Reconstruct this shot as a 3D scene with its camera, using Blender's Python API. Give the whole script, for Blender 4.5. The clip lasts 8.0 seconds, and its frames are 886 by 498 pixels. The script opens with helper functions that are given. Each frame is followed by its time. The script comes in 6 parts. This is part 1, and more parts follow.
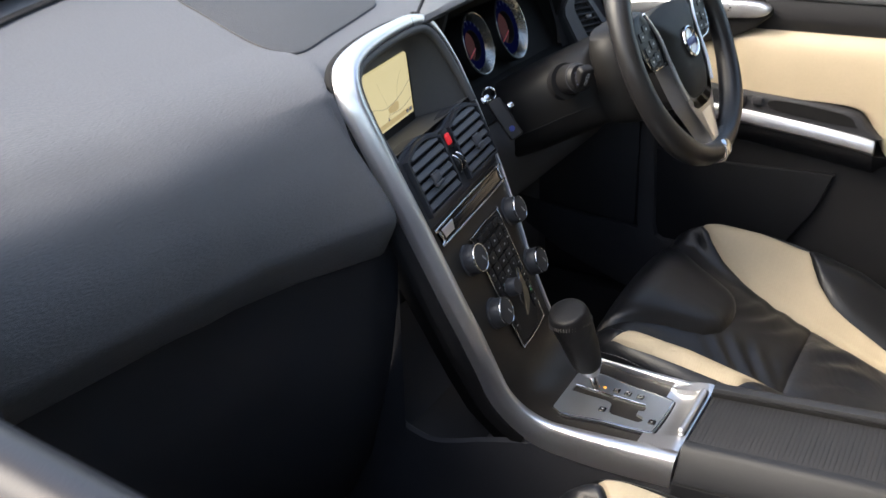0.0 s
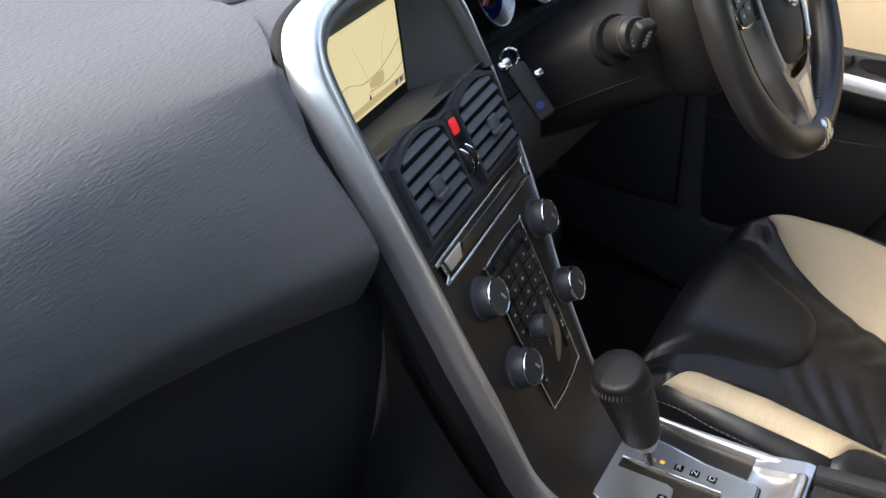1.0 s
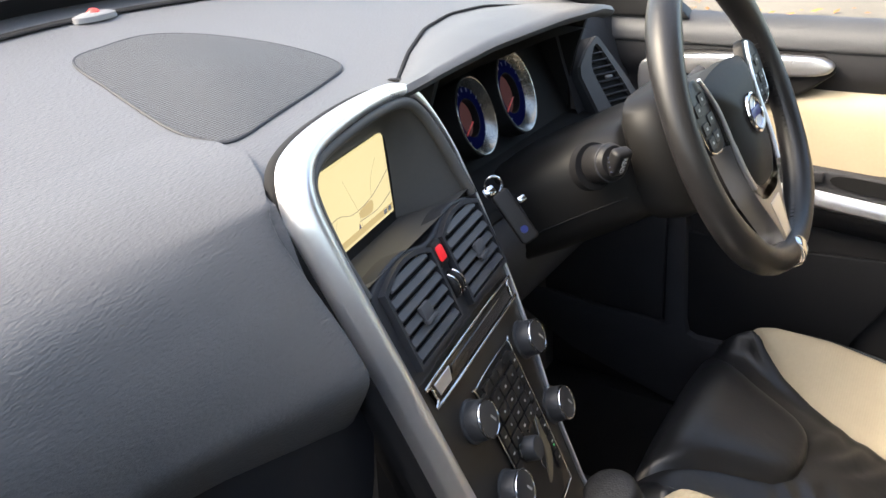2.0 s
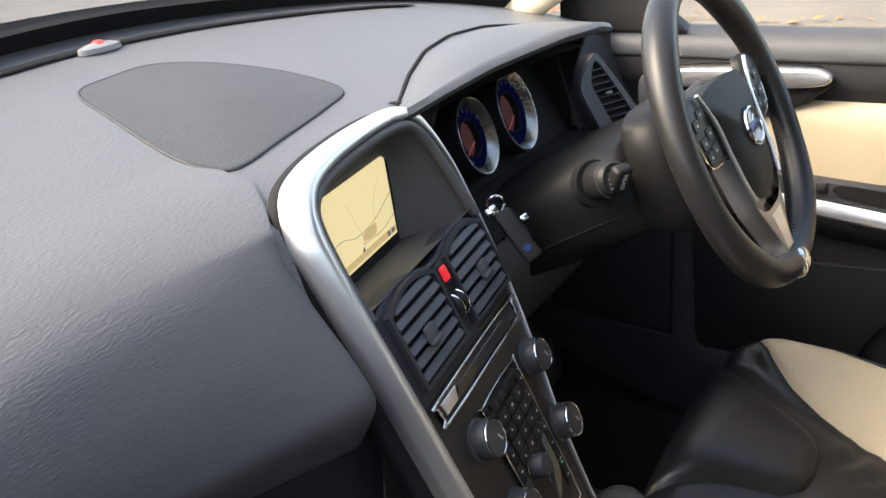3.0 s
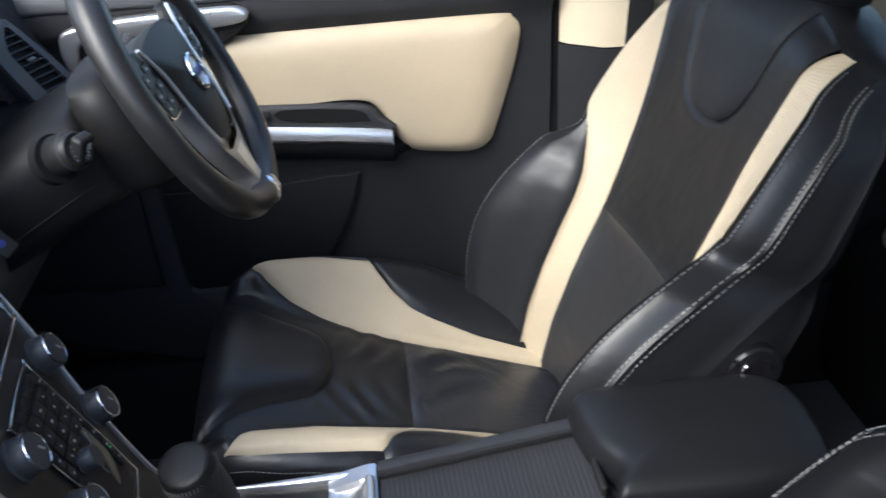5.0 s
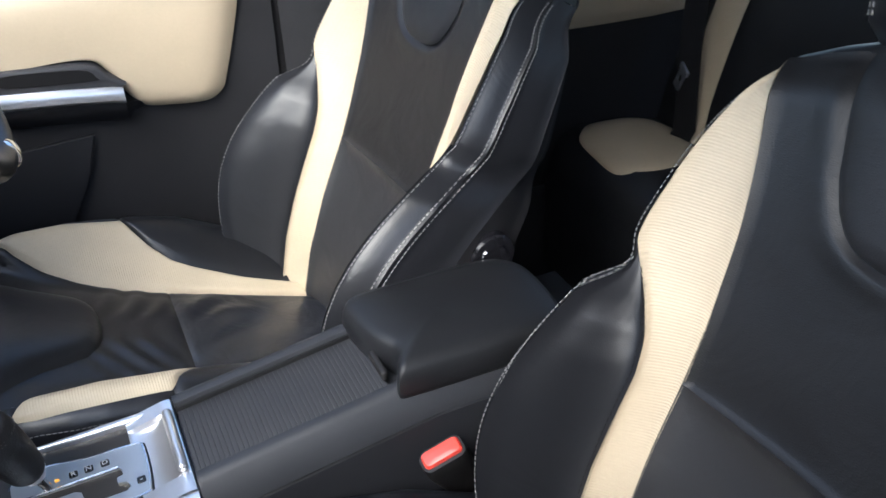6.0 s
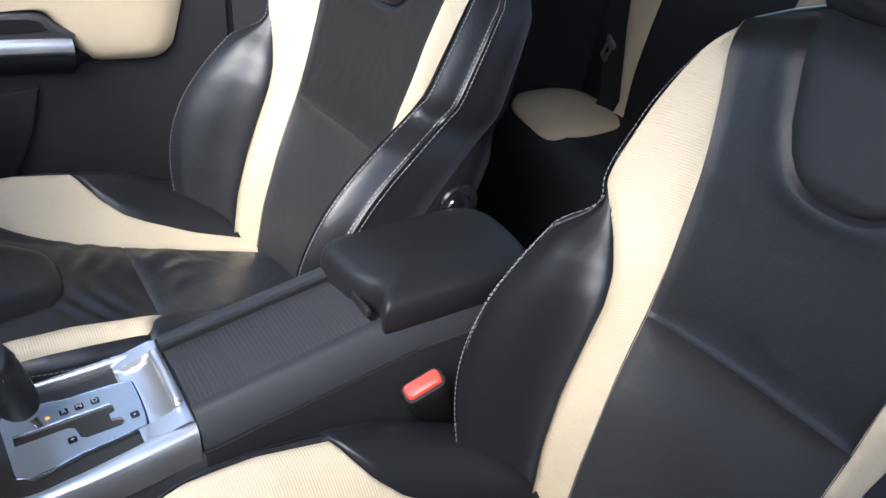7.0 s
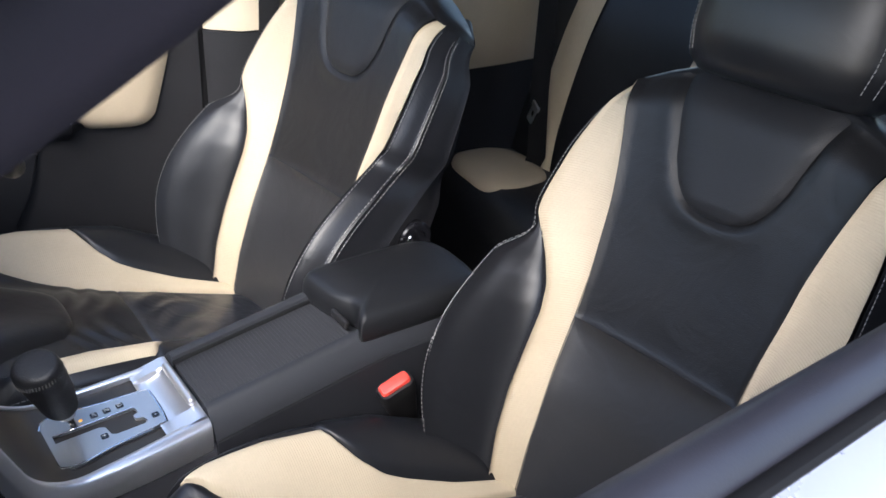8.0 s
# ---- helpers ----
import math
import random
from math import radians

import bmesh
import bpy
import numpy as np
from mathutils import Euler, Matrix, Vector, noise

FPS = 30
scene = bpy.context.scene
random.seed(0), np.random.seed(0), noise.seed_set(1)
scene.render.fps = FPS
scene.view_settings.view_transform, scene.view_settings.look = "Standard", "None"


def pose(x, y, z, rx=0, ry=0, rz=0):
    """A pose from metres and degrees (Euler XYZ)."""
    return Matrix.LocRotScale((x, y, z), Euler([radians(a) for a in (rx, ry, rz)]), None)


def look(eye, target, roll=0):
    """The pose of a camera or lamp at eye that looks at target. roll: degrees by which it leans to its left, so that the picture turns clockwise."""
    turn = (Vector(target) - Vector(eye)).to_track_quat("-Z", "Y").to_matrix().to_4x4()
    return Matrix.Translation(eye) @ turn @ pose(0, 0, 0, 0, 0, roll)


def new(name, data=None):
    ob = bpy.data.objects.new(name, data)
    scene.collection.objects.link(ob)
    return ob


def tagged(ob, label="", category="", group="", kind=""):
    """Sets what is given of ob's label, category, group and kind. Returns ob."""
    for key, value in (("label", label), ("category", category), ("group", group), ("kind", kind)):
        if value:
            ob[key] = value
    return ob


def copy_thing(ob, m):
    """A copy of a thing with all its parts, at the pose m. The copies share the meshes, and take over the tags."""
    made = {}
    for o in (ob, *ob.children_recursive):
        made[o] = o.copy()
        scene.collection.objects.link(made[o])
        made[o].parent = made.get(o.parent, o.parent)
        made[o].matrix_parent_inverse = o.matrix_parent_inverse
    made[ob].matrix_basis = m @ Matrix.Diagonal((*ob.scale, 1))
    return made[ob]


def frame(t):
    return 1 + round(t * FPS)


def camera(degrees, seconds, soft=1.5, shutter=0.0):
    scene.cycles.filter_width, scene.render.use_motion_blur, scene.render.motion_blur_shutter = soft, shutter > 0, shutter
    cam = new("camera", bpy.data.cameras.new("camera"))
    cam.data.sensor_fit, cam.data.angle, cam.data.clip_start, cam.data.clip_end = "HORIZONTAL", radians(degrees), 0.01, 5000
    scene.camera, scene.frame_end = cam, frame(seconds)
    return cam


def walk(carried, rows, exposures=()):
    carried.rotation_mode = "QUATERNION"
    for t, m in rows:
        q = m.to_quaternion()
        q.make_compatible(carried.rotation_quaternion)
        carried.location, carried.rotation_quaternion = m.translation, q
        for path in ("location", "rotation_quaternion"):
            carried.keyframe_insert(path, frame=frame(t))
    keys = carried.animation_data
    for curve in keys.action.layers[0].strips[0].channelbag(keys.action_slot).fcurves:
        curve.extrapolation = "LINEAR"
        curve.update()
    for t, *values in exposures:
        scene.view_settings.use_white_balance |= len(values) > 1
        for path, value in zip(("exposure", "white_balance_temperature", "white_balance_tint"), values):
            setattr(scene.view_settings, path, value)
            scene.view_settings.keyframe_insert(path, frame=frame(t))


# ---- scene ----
cam = camera(54.0, 8.0, shutter=0.22)
PATH = [
    (0, (-0.929, -0.618, 1.427), (0.527, 0.378, 0.485), -3.4),
    (0.5, (-0.72, -0.464, 1.377), (0.696, 0.457, 0.306), -4.4),
    (1, (-0.641, -0.416, 1.353), (0.752, 0.528, 0.271), -2.9),
    (1.5, (-0.638, -0.419, 1.361), (0.825, 0.551, 0.402), -3.6),
    (2, (-0.651, -0.429, 1.373), (0.863, 0.559, 0.519), -3.6),
    (2.2, (-0.651, -0.43, 1.389), (0.853, 0.566, 0.525), -3.8),
    (3.3, (-0.652, -0.438, 1.38), (0.887, 0.556, 0.576), -6.3),
    (3.5, (-0.647, -0.423, 1.382), (0.929, 0.483, 0.547), -7.3),
    (4, (-0.64, -0.403, 1.396), (1.042, 0.226, 0.515), -7.4),
    (4.5, (-0.647, -0.379, 1.399), (1.071, -0.129, 0.407), -6.8),
    (5, (-0.678, -0.404, 1.401), (1.036, -0.553, 0.38), -3.3),
    (5.2, (-0.705, -0.406, 1.404), (0.982, -0.688, 0.368), -2.2),
    (6.5, (-0.79, -0.281, 1.422), (0.609, -1.12, 0.265), 0.8),
    (7, (-0.793, -0.213, 1.409), (0.562, -1.133, 0.261), 4.1),
    (7.5, (-0.834, -0.168, 1.419), (0.468, -1.196, 0.302), 4.5),
    (8, (-0.966, -0.047, 1.474), (0.385, -1.135, 0.478), 4.5),
]
walk(cam, [(t, look(eye, target, roll)) for t, eye, target, roll in PATH],
     [(0.0, 1.56, 7000, 8), (0.5, 1.68, 7050, 8), (1.0, 1.7, 7050, 8), (1.5, 2.03, 7150, 8), (2.0, 2.06, 7450, 8), (3.5, 1.7, 7450, 9), (4.0, 1.60, 6750, 7.5), (4.5, 1.37, 6100, 6), (5.2, 1.33, 5950, 6), (6.5, 1.76, 5870, 7), (7.2, 1.77, 5830, 8), (8.0, 1.62, 6050, 10)])

# ---- light ----
world = bpy.data.worlds.new("sky")
scene.world = world
world.use_nodes = True
wn = world.node_tree
sky = wn.nodes.new("ShaderNodeTexSky")
sky.sky_type, sky.sun_disc = "NISHITA", False
sky.sun_elevation, sky.sun_rotation = radians(44), radians(-40)
sky.air_density, sky.dust_density = 1.0, 3.0
wn.links.new(sky.outputs[0], wn.nodes["Background"].inputs[0])
wn.nodes["Background"].inputs[1].default_value = 0.195
sun_data = bpy.data.lights.new("sun", "SUN")
sun_data.energy, sun_data.angle, sun_data.color = 0.74, radians(40), (1.0, 0.975, 0.94)
sun = new("sun", sun_data)
sun.matrix_world = look((-4.0, 4.75, 5.95), (0, 0, 0))


# ---- geometry tools ----
def table(pts, soft=0.0):
    """Interpolates a list of pairs; soft rounds its corners over that length."""
    xs, ys = [p[0] for p in pts], [p[1] for p in pts]
    if not soft:
        return lambda t: np.interp(t, xs, ys)
    tx = np.linspace(xs[0], xs[-1], 400)
    n = max(int(soft / (tx[1] - tx[0])), 1)
    k = np.hanning(2 * n + 1)
    ty = np.interp(tx, xs, ys)
    lo, hi = 2 * ty[0] - ty[n:0:-1], 2 * ty[-1] - ty[-2:-n - 2:-1]
    ty = np.convolve(np.concatenate([lo, ty, hi]), k / k.sum(), "valid")
    return lambda t: np.interp(t, tx, ty)


def smooth_curve(pts, n=8, closed=False):
    """Catmull-Rom through the points."""
    p = [np.array(q, float) for q in pts]
    m = len(p)
    out = []
    for i in range(m if closed else m - 1):
        a, b, c, d = (p[(i + k) % m] if closed else p[min(max(i + k, 0), m - 1)] for k in (-1, 0, 1, 2))
        for j in range(n):
            t = j / n
            out.append(0.5 * (2 * b + (c - a) * t + (2 * a - 5 * b + 4 * c - d) * t * t + (3 * b - a - 3 * c + d) * t ** 3))
    if not closed:
        out.append(p[-1])
    return out


def grid(P):
    """Quads over an array of m x n points."""
    m, n = P.shape[:2]
    f = [(i * n + j, i * n + j + 1, (i + 1) * n + j + 1, (i + 1) * n + j) for i in range(m - 1) for j in range(n - 1)]
    return P.reshape(-1, 3).tolist(), f


def join(*geos):
    v, f = [], []
    for gv, gf in geos:
        k = len(v)
        v += [tuple(p) for p in gv]
        f += [tuple(i + k for i in q) for q in gf]
    return v, f


def moved(geo, m):
    return [tuple(m @ Vector(p)) for p in geo[0]], geo[1]


def loft(rings, closed=True, caps=True):
    n = len(rings[0])
    v = [tuple(p) for r in rings for p in r]
    f = []
    for i in range(len(rings) - 1):
        for j in range(n if closed else n - 1):
            k = (j + 1) % n
            f.append((i * n + j, i * n + k, (i + 1) * n + k, (i + 1) * n + j))
    if caps and closed:
        f.append(tuple(reversed(range(n))))
        f.append(tuple(range((len(rings) - 1) * n, len(rings) * n)))
    return v, f


def tube(path, radius, n=12, closed=False, flat=1.0):
    """A round bar along a path; radius: a number or one for each point; flat: its height over its width."""
    p = [Vector(q) for q in path]
    m = len(p)
    rad = [float(r) for r in radius] if hasattr(radius, "__len__") else [float(radius)] * m
    rings, side = [], None
    for i in range(m):
        t = (p[(i + 1) % m] - p[i - 1]) if closed else (p[min(i + 1, m - 1)] - p[max(i - 1, 0)])
        t.normalize()
        if side is None:
            side = t.orthogonal().normalized()
        side = (side - t * side.dot(t)).normalized()
        up = t.cross(side)
        rings.append([p[i] + rad[i] * (math.cos(a) * side + flat * math.sin(a) * up) for a in (2 * math.pi * k / n for k in range(n))])
    if closed:
        rings.append(rings[0])
    return loft(rings, True, not closed)


def lathe(profile, n=28, m=Matrix()):
    rings = [[m @ Vector((r * math.cos(a), r * math.sin(a), h)) for a in (2 * math.pi * k / n for k in range(n))] for r, h in profile]
    return loft(rings)


def open_lathe(profile, n=28, m=Matrix()):
    """A turned band that is open at both ends."""
    return loft([[m @ Vector((r * math.cos(a), r * math.sin(a), h)) for a in (2 * math.pi * k / n for k in range(n))] for r, h in profile], True, False)
def from_bm(bm):
    bm.verts.index_update()
    out = [tuple(v.co) for v in bm.verts], [tuple(v.index for v in f.verts) for f in bm.faces]
    bm.free()
    return out


def box(centre, size, r=0.004, m=Matrix(), seg=2):
    bm = bmesh.new()
    bmesh.ops.create_cube(bm, size=1.0)
    bmesh.ops.scale(bm, vec=size, verts=bm.verts)
    if r:
        bmesh.ops.bevel(bm, geom=bm.edges[:], offset=min(r, min(size) * 0.45), segments=seg, affect="EDGES", profile=0.5)
    bmesh.ops.translate(bm, vec=centre, verts=bm.verts)
    return moved(from_bm(bm), m)


def prism(outline, height, m=Matrix(), r=0.003, steps=3, base=0.0):
    """A plate with a rounded upper rim over a closed outline (x, y), rising to its height along z."""
    pts = np.array(outline, float)
    nxt, prv = np.roll(pts, -1, 0), np.roll(pts, 1, 0)
    t = nxt - prv
    t /= np.linalg.norm(t, axis=1)[:, None] + 1e-9
    inward = np.stack([-t[:, 1], t[:, 0]], 1)
    area = np.sum(pts[:, 0] * nxt[:, 1] - nxt[:, 0] * pts[:, 1])
    if area < 0:
        inward = -inward
    rings = [[m @ Vector((x, y, base)) for x, y in pts]]
    for k in range(steps + 1):
        a = math.pi / 2 * k / steps
        q = pts + inward * r * (1 - math.cos(a))
        rings.append([m @ Vector((x, y, height - r + r * math.sin(a))) for x, y in q])
    if area < 0:
        rings = [list(reversed(g)) for g in rings]
    return loft(rings)


def puff(outline, height, m=Matrix(), rim=0.004, steps=7, power=3.0):
    """A padded panel: an outline that swells towards its middle."""
    pts = np.array(outline, float)
    c = pts.mean(0)
    rings = [[m @ Vector((x, y, -0.012)) for x, y in pts]]
    for k in range(steps + 1):
        s = k / steps * 0.96
        h = rim + (height - rim) * (1 - (1 - s) ** power)
        q = c + (pts - c) * (1 - s)
        rings.append([m @ Vector((x, y, h)) for x, y in q])
    return loft(rings)


def rounded(w, h, r, n=5):
    """A rectangle's outline with round corners, about the origin."""
    out = []
    for cx, cy, a0 in ((w / 2 - r, h / 2 - r, 0), (-w / 2 + r, h / 2 - r, 90), (-w / 2 + r, -h / 2 + r, 180), (w / 2 - r, -h / 2 + r, 270)):
        out += [(cx + r * math.cos(radians(a0 + 90 * k / n)), cy + r * math.sin(radians(a0 + 90 * k / n))) for k in range(n + 1)]
    return out


def ring_plate(outer, inner, height, m=Matrix()):
    """A flat frame between two outlines with the same number of points."""
    n = len(outer)
    rings = [[m @ Vector((x, y, 0)) for x, y in outer], [m @ Vector((x, y, height)) for x, y in outer],
             [m @ Vector((x, y, height)) for x, y in inner], [m @ Vector((x, y, 0)) for x, y in inner]]
    rings.append(rings[0])
    return loft(rings, True, False)


def thing(name, base, label="", category="", group="", kind=""):
    ob = new(name)
    ob.empty_display_size = 0.05
    ob.location = base
    return tagged(ob, label, category, group, kind)


def part(name, geo, material, parent=None, label="", smooth=40, kind="", category=""):
    """One mesh object; its points are given in the world."""
    me = bpy.data.meshes.new(name)
    base = Vector((0, 0, 0))
    top = parent
    while top is not None:
        base = base + top.location
        top = top.parent
    me.from_pydata([tuple(Vector(p)) for p in geo[0]], [], [tuple(q) for q in geo[1]])
    me.materials.append(material)
    me.validate()
    if smooth:
        for p in me.polygons:
            p.use_smooth = True
        me.set_sharp_from_angle(angle=radians(smooth))
    ob = new(name, me)
    if parent is not None:
        ob.parent = parent
        ob.matrix_parent_inverse = Matrix.Translation(-base) if parent.type == "EMPTY" else Matrix()
    return tagged(ob, label, category, "", kind)


def fix_normals(ob):
    bm = bmesh.new()
    bm.from_mesh(ob.data)
    bmesh.ops.recalc_face_normals(bm, faces=bm.faces)
    bm.to_mesh(ob.data)
    bm.free()
    return ob


def text_geo(body, size, m, depth=0.0004):
    cu = bpy.data.curves.new("letters", "FONT")
    cu.body, cu.size, cu.extrude, cu.align_x, cu.align_y = body, size, depth, "CENTER", "CENTER"
    cu.resolution_u = 3
    ob = bpy.data.objects.new("letters", cu)
    scene.collection.objects.link(ob)
    dg = bpy.context.evaluated_depsgraph_get()
    me = bpy.data.meshes.new_from_object(ob.evaluated_get(dg))
    geo = [tuple(m @ v.co) for v in me.vertices], [tuple(p.vertices) for p in me.polygons]
    bpy.data.objects.remove(ob)
    bpy.data.meshes.remove(me)
    return geo


# ---- materials ----
def material(name, colour, rough=0.5, metal=0.0, var=0.12, vscale=9.0, bump=0.0, bscale=400.0, kind="noise", dist=0.001,
             rvar=0.08, stretch=(1, 1, 1), coat=0.0, spec=0.5, emit=None, estr=0.0, crease=0.0, turn=0.0):
    ma = bpy.data.materials.new(name)
    ma.use_nodes = True
    nt = ma.node_tree
    b = nt.nodes["Principled BSDF"]
    L = nt.links.new
    b.inputs["Metallic"].default_value = metal
    b.inputs["Coat Weight"].default_value = coat
    b.inputs["Specular IOR Level"].default_value = spec
    co = nt.nodes.new("ShaderNodeTexCoord")
    big = nt.nodes.new("ShaderNodeTexNoise")
    big.inputs["Scale"].default_value, big.inputs["Detail"].default_value = vscale, 6
    L(co.outputs["Object"], big.inputs["Vector"])
    fine = nt.nodes.new("ShaderNodeTexNoise")
    fine.inputs["Scale"].default_value, fine.inputs["Detail"].default_value = vscale * 22, 3
    L(co.outputs["Object"], fine.inputs["Vector"])
    blend = nt.nodes.new("ShaderNodeMath")
    blend.operation = "MULTIPLY_ADD"
    L(fine.outputs[0], blend.inputs[0])
    blend.inputs[1].default_value = 0.35
    L(big.outputs[0], blend.inputs[2])
    ramp = nt.nodes.new("ShaderNodeValToRGB")
    lo, hi = [max(c * (1 - var), 0) for c in colour], [min(c * (1 + var), 1) for c in colour]
    ramp.color_ramp.elements[0].position, ramp.color_ramp.elements[1].position = 0.4, 0.95
    ramp.color_ramp.elements[0].color, ramp.color_ramp.elements[1].color = (*lo, 1), (*hi, 1)
    L(blend.outputs[0], ramp.inputs[0])
    L(ramp.outputs[0], b.inputs["Base Color"])
    mr = nt.nodes.new("ShaderNodeMapRange")
    mr.inputs[3].default_value, mr.inputs[4].default_value = max(rough - rvar, 0.02), min(rough + rvar, 1)
    L(blend.outputs[0], mr.inputs[0])
    L(mr.outputs[0], b.inputs["Roughness"])
    if bump:
        mp = nt.nodes.new("ShaderNodeMapping")
        mp.inputs["Scale"].default_value = stretch
        tn = nt.nodes.new("ShaderNodeMapping")
        tn.inputs["Rotation"].default_value = (0, radians(turn), 0)
        L(co.outputs["Object"], tn.inputs[0])
        L(tn.outputs[0], mp.inputs[0])
        if kind == "noise":
            tx = nt.nodes.new("ShaderNodeTexNoise")
            tx.inputs["Detail"].default_value = 4
        elif kind == "cells":
            tx = nt.nodes.new("ShaderNodeTexVoronoi")
            tx.feature = "DISTANCE_TO_EDGE"
        else:
            tx = nt.nodes.new("ShaderNodeTexWave")
            tx.bands_direction = kind
            tx.inputs["Distortion"].default_value = 0.15
            tx.inputs["Detail Scale"].default_value = 0.6
        tx.inputs["Scale"].default_value = bscale
        L(mp.outputs[0], tx.inputs["Vector"])
        bp = nt.nodes.new("ShaderNodeBump")
        bp.inputs["Strength"].default_value, bp.inputs["Distance"].default_value = bump, dist
        L(tx.outputs["Distance" if kind == "cells" else 0], bp.inputs["Height"])
        last = bp
        if crease:
            cr = nt.nodes.new("ShaderNodeTexNoise")
            cr.inputs["Scale"].default_value, cr.inputs["Detail"].default_value, cr.inputs["Distortion"].default_value = 11, 3, 1.2
            L(co.outputs["Object"], cr.inputs["Vector"])
            b2 = nt.nodes.new("ShaderNodeBump")
            b2.inputs["Strength"].default_value, b2.inputs["Distance"].default_value = crease, 0.01
            L(cr.outputs[0], b2.inputs["Height"])
            L(bp.outputs[0], b2.inputs["Normal"])
            last = b2
        L(last.outputs[0], b.inputs["Normal"])
    if emit:
        b.inputs["Emission Color"].default_value = (*emit, 1)
        b.inputs["Emission Strength"].default_value = estr
    return ma


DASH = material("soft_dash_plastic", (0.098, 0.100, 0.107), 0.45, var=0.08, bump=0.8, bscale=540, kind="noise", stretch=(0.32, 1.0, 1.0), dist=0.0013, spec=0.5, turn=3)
DASH_TOP = material("dash_top_plastic", (0.072, 0.074, 0.080), 0.45, bump=0.4, bscale=450, dist=0.0008)
TRIM = material("black_trim_plastic", (0.024, 0.024, 0.0265), 0.50, bump=0.3, bscale=700, dist=0.0006, spec=0.21)
NECK = material("black_matt_inset_leather", (0.0090, 0.0094, 0.0115), 0.52, bump=0.3, bscale=360, kind="cells", dist=0.001, crease=0.2, spec=0.40)
KNOB = material("wrinkled_black_leather", (0.0070, 0.0070, 0.0080), 0.46, bump=0.35, bscale=300, kind="cells", dist=0.0015, crease=0.35, spec=0.35)
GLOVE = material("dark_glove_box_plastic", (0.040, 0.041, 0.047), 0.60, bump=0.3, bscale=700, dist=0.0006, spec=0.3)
TRIM_GREY = material("dark_grey_plastic", (0.030, 0.031, 0.036), 0.52, bump=0.2, bscale=700, dist=0.0006, spec=0.4)
SATIN_BLACK = material("satin_black_plastic", (0.0125, 0.012, 0.0125), 0.42, spec=0.3, bump=0.1, bscale=900, dist=0.0004)
GLOSS_BLACK = material("gloss_black", (0.008, 0.008, 0.010), 0.12, rvar=0.04)
LEATHER = material("black_leather", (0.0098, 0.0104, 0.0126), 0.31, bump=0.22, bscale=420, kind="cells", dist=0.0007, rvar=0.08, crease=0.14, spec=0.50)
# the same leather, lightened: light on the lower backrest is put into its colour
LEATHER_LOW = material("lit_smooth_black_leather", (0.0185, 0.0189, 0.0210), 0.38, bump=0.22, bscale=400, kind="cells", dist=0.0007, rvar=0.08, crease=0.18, spec=0.62)
LEATHER_WORN = material("creased_black_leather", (0.0110, 0.0125, 0.0170), 0.29, bump=0.25, bscale=420, kind="cells", dist=0.0008, crease=0.55, rvar=0.1, spec=0.8)
CLOTH = material("dark_matt_leather", (0.0085, 0.0085, 0.0095), 0.38, bump=0.3, bscale=380, kind="cells", dist=0.001, crease=0.20, spec=0.36, rvar=0.10)
CREAM_Z = material("ribbed_cream_leather", (0.50, 0.418, 0.295), 0.50, var=0.08, bump=0.32, bscale=96, kind="Z", dist=0.0011, rvar=0.06)
CREAM_Y = material("ribbed_cream_cushion_leather", (0.53, 0.446, 0.315), 0.50, var=0.08, bump=0.25, bscale=88, kind="Y", dist=0.0011, rvar=0.06)
CREAM = material("cream_leather", (0.46, 0.385, 0.275), 0.48, var=0.06, bump=0.25, bscale=420, kind="cells", dist=0.0007, crease=0.10)
CREAM_TRIM = material("cream_plastic_trim", (0.68, 0.58, 0.42), 0.55, var=0.05, bump=0.1, bscale=600)
SILVER = material("satin_silver", (0.76, 0.76, 0.78), 0.28, metal=0.92, var=0.04, bump=0.06, bscale=900, dist=0.0003)
RIM_METAL = material("brushed_dial_metal", (0.40, 0.385, 0.355), 0.22, metal=1.0, var=0.05)
CHROME = material("polished_chrome", (0.75, 0.75, 0.77), 0.10, metal=1.0, var=0.03, rvar=0.04)
ALU = material("brushed_aluminium", (0.72, 0.725, 0.74), 0.30, metal=0.9, var=0.04, bump=0.06, bscale=900, dist=0.0003)
GEAR_ALU = material("polished_gear_plate", (0.50, 0.52, 0.53), 0.30, metal=0.9, var=0.04, bump=0.06, bscale=900, dist=0.0003)
PANEL = material("dark_bronze_panel", (0.045, 0.040, 0.035), 0.31, metal=0.55, var=0.1, bump=0.05, bscale=500, stretch=(1, 8, 1), dist=0.0003)
RUBBER = material("ribbed_black_shutter", (0.019, 0.0195, 0.022), 0.55, bump=0.15, bscale=500)
CONSOLE_SIDE = material("black_console_side", (0.0115, 0.0122, 0.0150), 0.55, bump=0.3, bscale=600, dist=0.0006, spec=0.25)
CONSOLE = material("grey_console_plastic", (0.0175, 0.0188, 0.0225), 0.46, bump=0.25, bscale=700, dist=0.0006, spec=0.40)
CARPET = material("black_carpet", (0.120, 0.117, 0.117), 0.95, bump=0.8, bscale=380, dist=0.003)
RED = material("red_plastic", (0.75, 0.05, 0.04), 0.35, var=0.06)
RED_LIT = material("lit_red_button", (0.6, 0.02, 0.03), 0.35, emit=(1.0, 0.03, 0.04), estr=0.12)
BUCKLE_RED = material("buckle_red_plastic", (0.80, 0.07, 0.05), 0.30, var=0.04)
THREAD = material("grey_thread", (0.25, 0.245, 0.24), 0.7, var=0.2)
WHITE = material("white_print", (0.45, 0.45, 0.45), 0.5)
BLUE = material("blue_enamel", (0.012, 0.022, 0.16), 0.3)
